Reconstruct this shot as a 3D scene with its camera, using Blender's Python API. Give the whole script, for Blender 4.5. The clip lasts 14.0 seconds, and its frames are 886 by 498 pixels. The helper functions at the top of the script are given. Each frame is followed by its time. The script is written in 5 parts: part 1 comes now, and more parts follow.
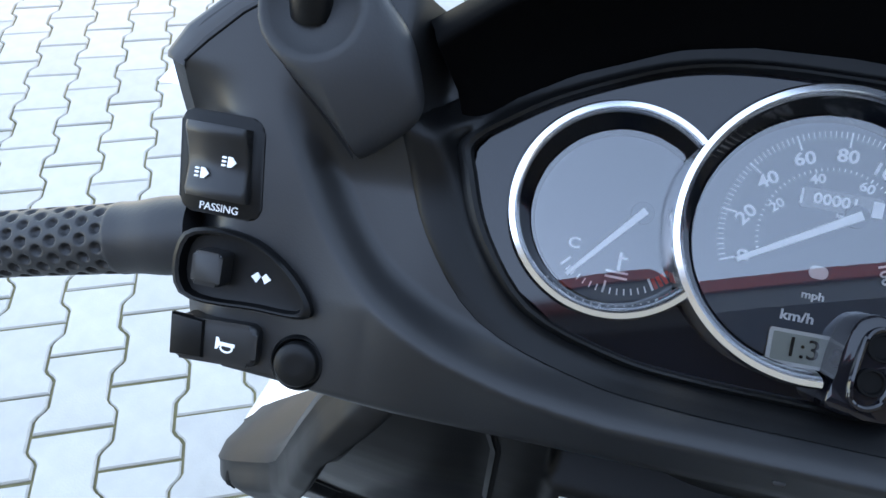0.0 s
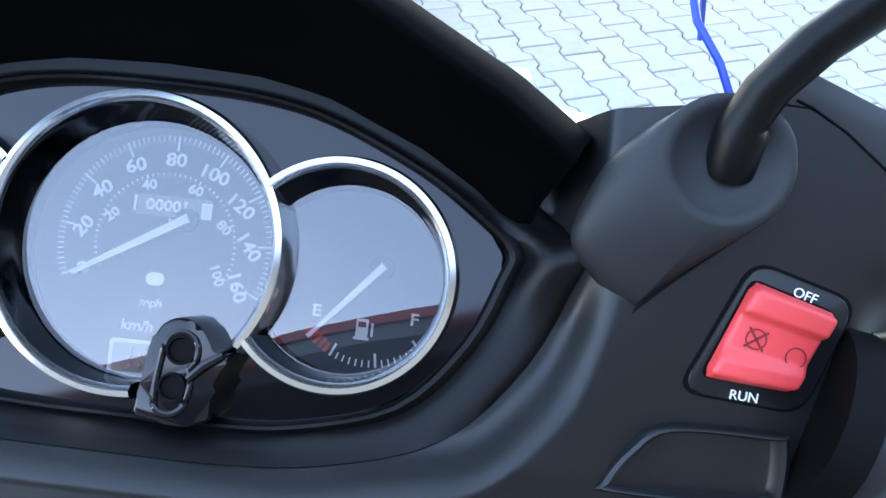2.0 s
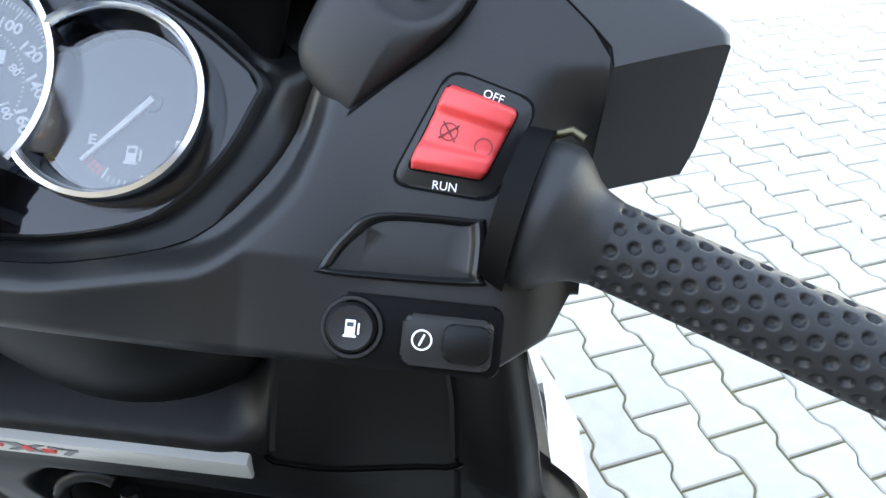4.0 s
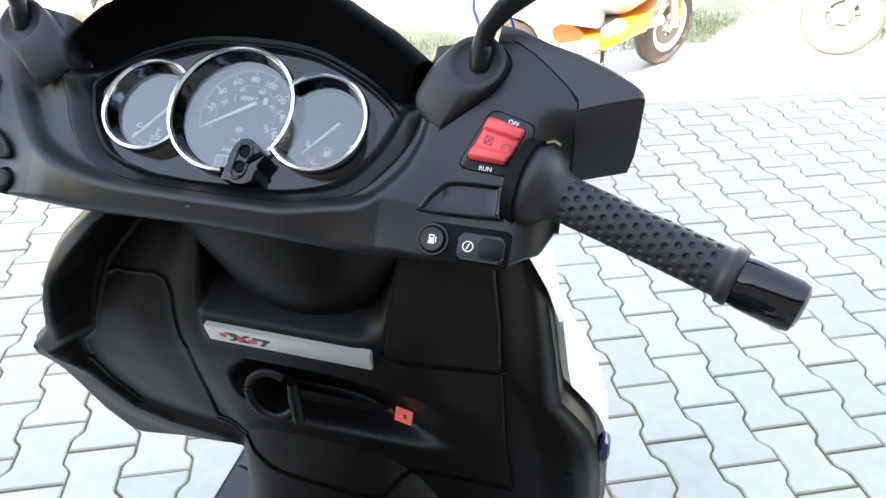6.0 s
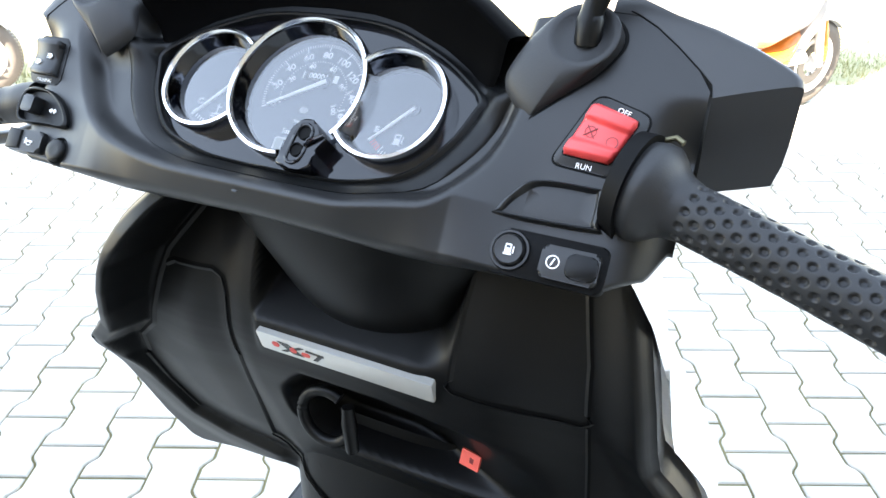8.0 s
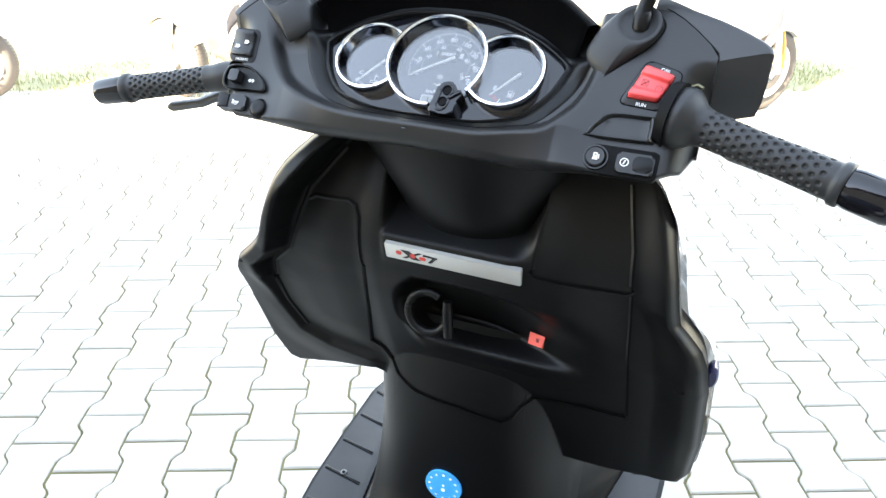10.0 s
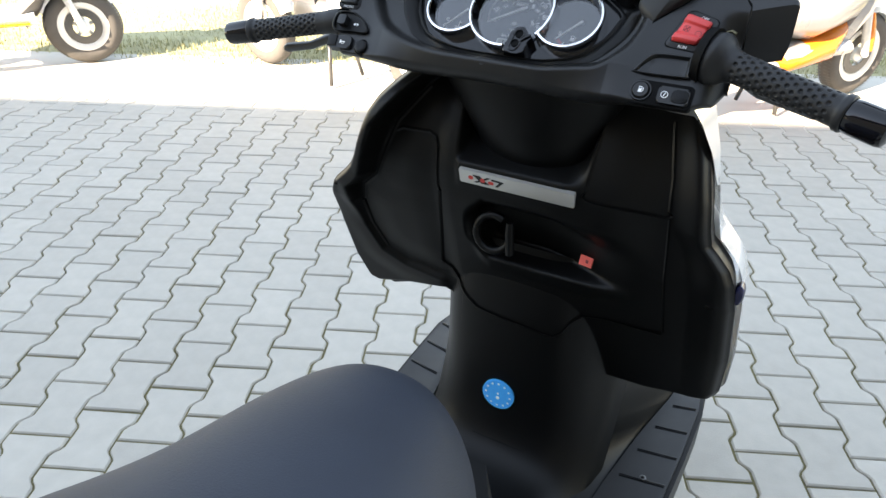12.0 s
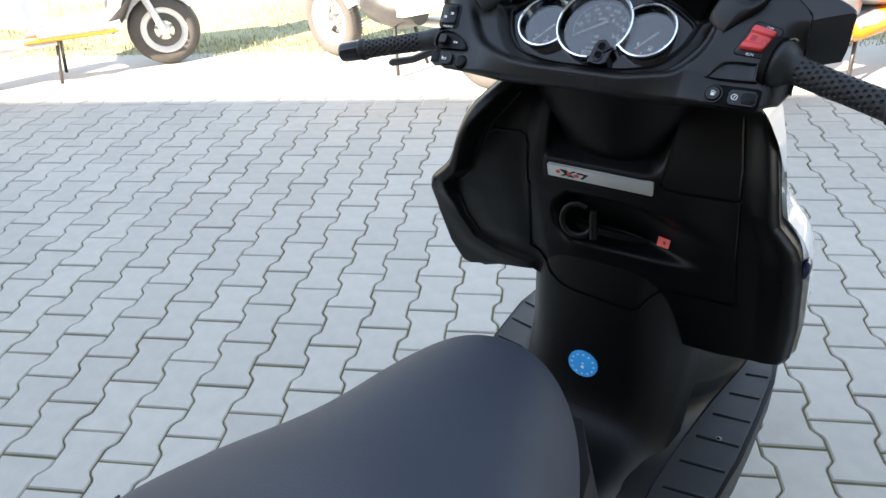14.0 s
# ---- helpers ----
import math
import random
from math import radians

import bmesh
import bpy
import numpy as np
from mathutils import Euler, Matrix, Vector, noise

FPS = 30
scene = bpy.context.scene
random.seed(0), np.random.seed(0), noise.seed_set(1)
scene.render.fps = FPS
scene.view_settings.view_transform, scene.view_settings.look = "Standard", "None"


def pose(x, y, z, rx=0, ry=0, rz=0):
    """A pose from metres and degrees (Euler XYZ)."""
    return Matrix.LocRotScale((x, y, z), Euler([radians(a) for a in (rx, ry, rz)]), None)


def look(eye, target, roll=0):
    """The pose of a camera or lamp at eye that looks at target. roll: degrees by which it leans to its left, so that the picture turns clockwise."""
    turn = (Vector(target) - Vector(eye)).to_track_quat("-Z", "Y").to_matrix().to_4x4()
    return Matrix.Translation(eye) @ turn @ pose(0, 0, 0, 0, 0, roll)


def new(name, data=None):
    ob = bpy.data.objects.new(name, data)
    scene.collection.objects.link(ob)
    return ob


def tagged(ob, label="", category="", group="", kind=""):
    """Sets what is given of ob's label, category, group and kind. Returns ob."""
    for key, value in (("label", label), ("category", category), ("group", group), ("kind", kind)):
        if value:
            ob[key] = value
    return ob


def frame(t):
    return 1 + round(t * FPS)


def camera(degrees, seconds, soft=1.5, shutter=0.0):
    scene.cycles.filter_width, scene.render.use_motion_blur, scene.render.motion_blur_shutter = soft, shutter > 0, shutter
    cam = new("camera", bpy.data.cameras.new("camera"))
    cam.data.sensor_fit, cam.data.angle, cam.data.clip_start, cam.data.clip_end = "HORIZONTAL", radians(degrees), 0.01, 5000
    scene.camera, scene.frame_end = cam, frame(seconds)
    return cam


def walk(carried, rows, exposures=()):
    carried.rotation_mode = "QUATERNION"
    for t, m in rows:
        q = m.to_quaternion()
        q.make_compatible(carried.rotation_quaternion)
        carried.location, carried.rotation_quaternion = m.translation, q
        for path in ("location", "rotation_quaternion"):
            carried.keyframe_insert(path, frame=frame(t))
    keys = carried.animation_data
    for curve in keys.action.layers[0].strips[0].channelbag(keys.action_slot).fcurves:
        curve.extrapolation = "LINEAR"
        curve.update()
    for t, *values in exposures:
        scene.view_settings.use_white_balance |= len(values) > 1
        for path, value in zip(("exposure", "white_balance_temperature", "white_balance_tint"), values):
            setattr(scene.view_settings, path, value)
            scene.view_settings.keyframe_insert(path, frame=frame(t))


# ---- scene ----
cam = camera(65.0, 14.0)
# seconds, eye x y z, yaw, pitch, roll
ROWS = [
    (0, 0.844, -1.256, 1.324, -13.50, -45.79, 3.34),
    (0.5, 0.904, -1.273, 1.325, -14.60, -44.17, 3.27),
    (1, 0.944, -1.279, 1.328, -16.60, -44.68, 3.52),
    (1.5, 0.993, -1.292, 1.329, -18.71, -44.30, 3.69),
    (2, 1.032, -1.305, 1.328, -21.23, -43.86, 4.01),
    (2.5, 1.058, -1.322, 1.321, -22.95, -43.72, 4.83),
    (3, 1.089, -1.349, 1.305, -23.95, -42.76, 4.68),
    (3.2, 1.096, -1.357, 1.300, -24.30, -42.93, 4.79),
    (5.3, 1.061, -1.535, 1.284, -13.66, -28.47, 2.38),
    (5.5, 1.059, -1.561, 1.306, -12.50, -29.58, 1.96),
    (6, 1.068, -1.605, 1.356, -9.42, -32.83, 0.28),
    (6.5, 1.074, -1.565, 1.326, -4.51, -33.49, -0.71),
    (7, 1.094, -1.539, 1.303, 2.22, -33.45, -1.73),
    (7.2, 1.106, -1.530, 1.296, 2.50, -32.81, -0.58),
    (9.3, 1.033, -1.656, 1.323, -1.28, -28.71, -0.47),
    (9.5, 1.021, -1.687, 1.325, -1.72, -28.52, 0.10),
    (10, 0.983, -1.757, 1.334, -2.02, -29.38, 0.63),
    (10.5, 0.963, -1.817, 1.346, -0.04, -29.38, 0.62),
    (11, 0.953, -1.887, 1.346, 4.48, -30.10, -0.19),
    (11.5, 0.967, -1.918, 1.344, 4.61, -30.16, 0.57),
    (12, 0.984, -1.900, 1.338, 4.30, -31.06, 0.49),
    (12.5, 0.978, -1.927, 1.354, 6.34, -32.77, -0.64),
    (13, 0.979, -1.973, 1.379, 8.32, -31.80, -2.40),
    (13.5, 0.972, -1.982, 1.394, 8.58, -31.70, -2.95),
    (14, 0.949, -2.004, 1.410, 10.26, -32.47, -4.19),
]
EXPOSURES = [(0.0, 3.05, 7100, 16), (1.0, 3.15, 6200, 16), (2.0, 3.2, 6500, 16), (3.2, 3.45, 7700, 16), (5.3, 3.35, 8300, 16), (6.2, 3.2, 8400, 16), (7.2, 3.45, 8200, 16), (9.3, 3.95, 8500, 16), (10.0, 3.8, 8700, 16), (10.5, 3.45, 9300, 16), (10.8, 2.83, 9200, 16), (12.0, 2.55, 8600, 16), (14.0, 2.35, 7900, 16)]
walk(cam, [(t, pose(x, y, z, 90 + pitch, 0, yaw) @ pose(0, 0, 0, 0, 0, roll)) for t, x, y, z, yaw, pitch, roll in ROWS], EXPOSURES)

# ---- sky and sun ----
SUN_ELEV, SUN_AZ = 27.0, 45.0          # the light travels towards +x +y, SUN_AZ degrees off +y
world = bpy.data.worlds.new("world")
scene.world = world
world.use_nodes = True
wn = world.node_tree
sky = wn.nodes.new("ShaderNodeTexSky")
sky.sky_type = "NISHITA"
sky.sun_disc = False
sky.dust_density = 0.1
sky.sun_elevation = radians(SUN_ELEV)
sky.sun_rotation = radians(180 + SUN_AZ)
wn.nodes["Background"].inputs[1].default_value = 0.10
wn.links.new(sky.outputs[0], wn.nodes["Background"].inputs[0])
# a thin even veil of high cloud over the clear sky
veil = wn.nodes.new("ShaderNodeBackground")
veil.inputs[0].default_value, veil.inputs[1].default_value = (0.56, 0.77, 1.0, 1), 0.18
both = wn.nodes.new("ShaderNodeAddShader")
wn.links.new(wn.nodes["Background"].outputs[0], both.inputs[0])
wn.links.new(veil.outputs[0], both.inputs[1])
wn.links.new(both.outputs[0], wn.nodes["World Output"].inputs[0])
sun = new("sun", bpy.data.lights.new("sun", "SUN"))
sun.data.energy, sun.data.angle, sun.data.color = 5.0, radians(0.5), (1.0, 0.95, 0.88)
sun.matrix_world = look((0, 0, 10), (10 * math.sin(radians(SUN_AZ)) * math.cos(radians(SUN_ELEV)), 10 * math.cos(radians(SUN_AZ)) * math.cos(radians(SUN_ELEV)), 10 - 10 * math.sin(radians(SUN_ELEV))))


# ---- materials ----
def mat(name, color, rough=0.5, metal=0.0, spec=0.5, var=0.12, scale=30.0, bump=0.0, bscale=400.0, coat=0.0, rand=0.0, rough_var=0.1):
    m = bpy.data.materials.new(name)
    m.use_nodes = True
    nt = m.node_tree
    b = nt.nodes["Principled BSDF"]
    b.inputs["Roughness"].default_value = rough
    b.inputs["Metallic"].default_value = metal
    b.inputs["Specular IOR Level"].default_value = spec
    b.inputs["Coat Weight"].default_value = coat
    tc = nt.nodes.new("ShaderNodeTexCoord")
    n1 = nt.nodes.new("ShaderNodeTexNoise")
    n1.inputs["Scale"].default_value = scale
    n1.inputs["Detail"].default_value = 5.0
    nt.links.new(tc.outputs["Object"], n1.inputs["Vector"])
    ramp = nt.nodes.new("ShaderNodeMix")
    ramp.data_type = "RGBA"
    lo = [max(0.0, c * (1 - var)) for c in color]
    hi = [min(1.0, c * (1 + var)) for c in color]
    ramp.inputs[6].default_value = (*lo, 1)
    ramp.inputs[7].default_value = (*hi, 1)
    nt.links.new(n1.outputs["Fac"], ramp.inputs[0])
    out = ramp.outputs[2]
    if rand:
        oi = nt.nodes.new("ShaderNodeObjectInfo")
        gi = nt.nodes.new("ShaderNodeNewGeometry")
        add = nt.nodes.new("ShaderNodeMath")
        add.operation = "ADD"
        nt.links.new(oi.outputs["Random"], add.inputs[0])
        nt.links.new(gi.outputs["Random Per Island"], add.inputs[1])
        fr = nt.nodes.new("ShaderNodeMath")
        fr.operation = "FRACT"
        nt.links.new(add.outputs[0], fr.inputs[0])
        mr = nt.nodes.new("ShaderNodeMapRange")
        mr.inputs["To Min"].default_value = 1 - rand
        mr.inputs["To Max"].default_value = 1 + rand
        nt.links.new(fr.outputs[0], mr.inputs["Value"])
        mul = nt.nodes.new("ShaderNodeMix")
        mul.data_type, mul.blend_type = "RGBA", "MULTIPLY"
        mul.inputs[0].default_value = 1.0
        nt.links.new(out, mul.inputs[6])
        nt.links.new(mr.outputs[0], mul.inputs[7])
        out = mul.outputs[2]
    nt.links.new(out, b.inputs["Base Color"])
    n3 = nt.nodes.new("ShaderNodeTexNoise")
    n3.inputs["Scale"].default_value = scale * 0.35
    n3.inputs["Detail"].default_value = 4.0
    nt.links.new(tc.outputs["Object"], n3.inputs["Vector"])
    mr2 = nt.nodes.new("ShaderNodeMapRange")
    mr2.inputs["To Min"].default_value = max(0.02, rough - rough_var)
    mr2.inputs["To Max"].default_value = min(1.0, rough + rough_var)
    nt.links.new(n3.outputs["Fac"], mr2.inputs["Value"])
    nt.links.new(mr2.outputs[0], b.inputs["Roughness"])
    if bump:
        n2 = nt.nodes.new("ShaderNodeTexNoise")
        n2.inputs["Scale"].default_value = bscale
        n2.inputs["Detail"].default_value = 3.0
        nt.links.new(tc.outputs["Object"], n2.inputs["Vector"])
        bp = nt.nodes.new("ShaderNodeBump")
        bp.inputs["Strength"].default_value = bump
        bp.inputs["Distance"].default_value = 0.001
        nt.links.new(n2.outputs["Fac"], bp.inputs["Height"])
        nt.links.new(bp.outputs[0], b.inputs["Normal"])
    return m


PLASTIC = mat("matte_black_plastic", (0.0072, 0.0075, 0.0082), 0.39, spec=0.42, var=0.1, scale=12, bump=0.05, bscale=1400)
PLASTIC2 = mat("dark_grained_plastic", (0.0024, 0.0026, 0.0029), 0.42, spec=0.21, var=0.1, scale=10, bump=0.06, bscale=1200)
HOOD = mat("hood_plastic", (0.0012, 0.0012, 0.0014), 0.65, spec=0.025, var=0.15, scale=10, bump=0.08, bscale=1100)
GLOSS = mat("gloss_black", (0.005, 0.005, 0.007), 0.06, spec=0.45, var=0.05, rough_var=0.03)
RUBBER = mat("grip_rubber", (0.014, 0.0145, 0.016), 0.5, spec=0.4, var=0.15, scale=60, bump=0.08, bscale=900)
CHROME = mat("chrome", (0.90, 0.91, 0.93), 0.2, metal=1.0, var=0.02, rough_var=0.04)
BEZEL = mat("dark_chrome_bezel", (0.06, 0.063, 0.07), 0.10, metal=1.0, var=0.05, rough_var=0.02)
DIAL = mat("dial_face", (0.028, 0.042, 0.066), 0.6, var=0.06)
PRINT = mat("white_print", (0.9, 0.9, 0.9), 0.5, var=0.03)
DARKRED = mat("dark_red_print", (0.20, 0.012, 0.014), 0.5, var=0.05)
REDPRINT = mat("red_print", (0.6, 0.05, 0.04), 0.5, var=0.05)
NEEDLE = mat("needle_white", (0.88, 0.88, 0.86), 0.4, var=0.02)
RED = mat("red_switch", (0.74, 0.060, 0.060), 0.42, var=0.08, scale=60, bump=0.1)
SILVER = mat("satin_silver", (0.55, 0.55, 0.53), 0.35, metal=0.4, var=0.05)
WHITE = mat("white_paint", (0.8, 0.8, 0.8), 0.15, coat=0.6, var=0.03)
LCD = mat("lcd", (0.30, 0.32, 0.28), 0.4, var=0.05)
BLUE = mat("blue_sticker", (0.008, 0.40, 0.92), 0.4, var=0.05)
SEATM = mat("seat_vinyl", (0.023, 0.030, 0.044), 0.6, spec=0.28, var=0.2, scale=14, bump=0.4, bscale=700)
STONE = mat("concrete_paver", (0.42, 0.395, 0.35), 0.88, var=0.14, scale=18, bump=0.5, bscale=220, rand=0.06)
# paler than STONE: the sun's wash-out is put into the colour
WASHED_OUT = mat("washed_out_paving", (0.50, 0.48, 0.43), 0.9, var=0.10, scale=7, bump=0.4, bscale=160)
JOINT = mat("joint_sand", (0.140, 0.122, 0.058), 0.95, var=0.35, scale=9, bump=0.8, bscale=180)
WING = mat("wing_plastic", (0.018, 0.0185, 0.020), 0.42, spec=0.5, var=0.1, scale=12, bump=0.05, bscale=1400)
# near-black; paints in shade of gaps and recesses, also colours collar and reset buttons
SHADE_BLACK = mat("painted_shade_black", (0.002, 0.002, 0.0022), 0.6, spec=0.1, var=0.1)
GRASS = mat("grass_blade", (0.30, 0.29, 0.15), 0.8, var=0.35, scale=6)
SOIL = mat("grass_soil", (0.36, 0.34, 0.20), 0.95, var=0.4, scale=4, bump=0.8, bscale=60)
TYRE = mat("tyre_rubber", (0.085, 0.08, 0.075), 0.8, var=0.2, scale=20, bump=0.3)
ALU = mat("cast_alloy", (0.72, 0.72, 0.70), 0.4, metal=0.3, var=0.1)
ORANGE = mat("orange_paint", (0.75, 0.20, 0.02), 0.2, coat=0.5, var=0.05)
SILVERP = mat("silver_paint", (0.42, 0.41, 0.40), 0.3, metal=0.3, coat=0.4, var=0.05)
GREY = mat("grey_plastic", (0.12, 0.12, 0.13), 0.5, var=0.1)
PLASTER = mat("plaster_wall", (0.20, 0.18, 0.155), 0.9, var=0.12, scale=3, bump=0.6, bscale=120)
FASCIA = mat("red_fascia", (0.22, 0.035, 0.03), 0.5, var=0.15, scale=8)
METALD = mat("dark_steel", (0.12, 0.12, 0.12), 0.4, metal=0.8, var=0.15)
NAVY = mat("navy_reflector", (0.02, 0.022, 0.07), 0.25, var=0.1)
AMBER = mat("amber_lens", (0.7, 0.28, 0.02), 0.2, var=0.05)
BLUECABLE = mat("blue_cable", (0.01, 0.05, 0.42), 0.4, var=0.05)
BRASSY = mat("worn_zinc", (0.15, 0.135, 0.085), 0.5, metal=0.9, var=0.2)


def glass_mat():
    m = bpy.data.materials.new("instrument_lens")
    m.use_nodes = True
    nt = m.node_tree
    nt.nodes.remove(nt.nodes["Principled BSDF"])
    tr = nt.nodes.new("ShaderNodeBsdfTransparent")
    gl = nt.nodes.new("ShaderNodeBsdfGlossy")
    gl.inputs["Roughness"].default_value = 0.0
    lw = nt.nodes.new("ShaderNodeFresnel")
    lw.inputs["IOR"].default_value = 2.15
    mx = nt.nodes.new("ShaderNodeMixShader")
    nt.links.new(lw.outputs[0], mx.inputs[0])
    nt.links.new(tr.outputs[0], mx.inputs[1])
    nt.links.new(gl.outputs[0], mx.inputs[2])
    nt.links.new(mx.outputs[0], nt.nodes["Material Output"].inputs[0])
    return m


LENS = glass_mat()


# ---- mesh helpers ----
def smooth01(a, b, x):
    t = min(1.0, max(0.0, (x - a) / (b - a)))
    return t * t * (3 - 2 * t)


def link(name, me, material, parent, label="", local=None, smooth=True):
    ob = new(name, me)
    if material:
        me.materials.append(material)
    if smooth:
        for p in me.polygons:
            p.use_smooth = True
    if parent is not None:
        ob.parent = parent
    if local is not None:
        ob.matrix_local = local
    if label:
        ob["label"] = label
    return ob


def part(name, bm, material, parent, label="", local=None, smooth=True, angle=40):
    bmesh.ops.recalc_face_normals(bm, faces=bm.faces[:])
    for e in bm.edges:
        if len(e.link_faces) == 2 and e.calc_face_angle(0) > radians(angle):
            e.smooth = False
    me = bpy.data.meshes.new(name)
    bm.to_mesh(me)
    bm.free()
    return link(name, me, material, parent, label, local, smooth)


def loft(rings, closed=True, caps=True):
    """A skin through rings of points, each with the same count."""
    bm = bmesh.new()
    vs = [[bm.verts.new(p) for p in r] for r in rings]
    n = len(vs[0])
    for a, b in zip(vs, vs[1:]):
        for i in range(n if closed else n - 1):
            bm.faces.new((a[i], a[(i + 1) % n], b[(i + 1) % n], b[i]))
    if caps and closed:
        bm.faces.new(vs[0][::-1])
        bm.faces.new(vs[-1])
    return bm


def circle(c, u, v, r, n=32, r2=None):
    c, u, v = Vector(c), Vector(u), Vector(v)
    r2 = r if r2 is None else r2
    return [c + u * (r * math.cos(2 * math.pi * i / n)) + v * (r2 * math.sin(2 * math.pi * i / n)) for i in range(n)]


def tube(points, radius, n=12):
    pts = [Vector(p) for p in points]
    rings = []
    up = Vector((0.13, 0.3, 0.95))
    for i, p in enumerate(pts):
        d = (pts[min(i + 1, len(pts) - 1)] - pts[max(i - 1, 0)]).normalized()
        u = d.cross(up).normalized()
        v = d.cross(u).normalized()
        r = radius[i] if isinstance(radius, (list, tuple)) else radius
        rings.append(circle(p, u, v, r, n))
    return loft(rings)


def prism(outline, w0, w1, frame_m, bevel=0.0, seg=2):
    """A flat outline (u, v) raised from w0 to w1 along the frame's normal."""
    bm = bmesh.new()
    bot = [bm.verts.new(frame_m @ Vector((u, v, w0))) for u, v in outline]
    top = [bm.verts.new(frame_m @ Vector((u, v, w1))) for u, v in outline]
    n = len(outline)
    for i in range(n):
        bm.faces.new((bot[i], bot[(i + 1) % n], top[(i + 1) % n], top[i]))
    bm.faces.new(bot[::-1])
    f = bm.faces.new(top)
    if bevel:
        es = list(f.edges)
        bmesh.ops.bevel(bm, geom=es, offset=bevel, segments=seg, affect="EDGES", profile=0.5)
    return bm


def rounded(w, h, r, cx=0.0, cy=0.0, rot=0.0, n=5, skew=0.0):
    out = []
    for sx, sy, a0 in ((1, 1, 0), (-1, 1, 90), (-1, -1, 180), (1, -1, 270)):
        for k in range(n + 1):
            a = radians(a0 + 90 * k / n)
            x = sx * (w / 2 - r) + r * math.cos(a)
            y = sy * (h / 2 - r) + r * math.sin(a)
            x += skew * y
            out.append((cx + x * math.cos(rot) - y * math.sin(rot), cy + x * math.sin(rot) + y * math.cos(rot)))
    return out


def smooth_loop(pts, per=6):
    """A closed Catmull-Rom curve through the points."""
    out, n = [], len(pts)
    for i in range(n):
        p0, p1, p2, p3 = (Vector(pts[(i + k) % n]) for k in (-1, 0, 1, 2))
        for k in range(per):
            t = k / per
            out.append(tuple(0.5 * ((2 * p1) + (p2 - p0) * t + (2 * p0 - 5 * p1 + 4 * p2 - p3) * t * t + (3 * p1 - p0 - 3 * p2 + p3) * t ** 3)))
    return out


def interp(table, x):
    if x <= table[0][0]:
        return table[0][1]
    for (a, fa), (b, fb) in zip(table, table[1:]):
        if x <= b:
            t = (x - a) / (b - a)
            return fa + (fb - fa) * t
    return table[-1][1]


def text_part(name, body, size, m, material, parent, depth=0.0002, label="", bold=0.0):
    cu = bpy.data.curves.new(name, "FONT")
    cu.body, cu.size, cu.align_x, cu.align_y, cu.extrude = body, size, "CENTER", "CENTER", depth
    cu.resolution_u, cu.offset = 3, bold
    tmp = bpy.data.objects.new("tmp_text", cu)
    scene.collection.objects.link(tmp)
    dg = bpy.context.evaluated_depsgraph_get()
    me = bpy.data.meshes.new_from_object(tmp.evaluated_get(dg))
    bpy.data.objects.remove(tmp)
    me.name = name
    me.transform(m)
    return link(name, me, material, parent, label, smooth=False)


# ---- ground, far structure ----
PX, PY, HALF, WAIST = 0.1425, 0.2, 0.0792, 0.0568
bm = bmesh.new()
bmesh.ops.create_grid(bm, x_segments=8, y_segments=8, size=1)
bmesh.ops.scale(bm, vec=(60, 60, 1), verts=bm.verts)
bmesh.ops.translate(bm, vec=(0, 0, -0.0065), verts=bm.verts)
ground = tagged(part("ground", bm, JOINT, None), "sandy joint bed beneath the grey paving stones", "ground", kind="structure")
bm = bmesh.new()
bmesh.ops.create_grid(bm, x_segments=60, y_segments=40, size=1)
bmesh.ops.scale(bm, vec=(14, 8, 1), verts=bm.verts)
bmesh.ops.translate(bm, vec=(1.5, 10.72, 0.0), verts=bm.verts)
for v in bm.verts:
    v.co.z = 0.02 + 0.05 * noise.noise(v.co * 0.7) + 0.02 * noise.noise(v.co * 3)
    if v.co.y < 2.8:
        v.co.z = -0.004
lawn = tagged(part("lawn", bm, SOIL, None), "dry sunlit lawn behind the row of parked bikes", "lawn", kind="structure")

# added plain pale slab between stones and grass; stands in for sun-washed paving
SLAB_Y = 1.86
bm = bmesh.new()
bmesh.ops.create_grid(bm, x_segments=40, y_segments=4, size=1)
bmesh.ops.scale(bm, vec=(14, 0.62, 1), verts=bm.verts)
bmesh.ops.translate(bm, vec=(1.5, 2.26, -0.0035), verts=bm.verts)
for v in bm.verts:
    v.co.z += 0.001 * noise.noise(v.co * 1.3)
tagged(part("washed_out_slab", bm, WASHED_OUT, None), "added plain pale slab for paving that full sun washes out", "pavement", kind="structure")

# the low building behind the camera, whose shade covers the pavement
SHADE_Y, ROOF_Z = 1.79, 4.25
REACH = ROOF_Z / math.tan(radians(SUN_ELEV)) * math.cos(radians(SUN_AZ))
EAVE_Y = SHADE_Y - REACH


def box(x0, x1, y0, y1, z0, z1, bevel=0.0):
    bm = bmesh.new()
    bmesh.ops.create_cube(bm, size=1.0)
    bmesh.ops.scale(bm, vec=(x1 - x0, y1 - y0, z1 - z0), verts=bm.verts)
    bmesh.ops.translate(bm, vec=((x0 + x1) / 2, (y0 + y1) / 2, (z0 + z1) / 2), verts=bm.verts)
    if bevel:
        bmesh.ops.bevel(bm, geom=bm.edges[:], offset=bevel, segments=2, affect="EDGES", profile=0.5)
    return bm


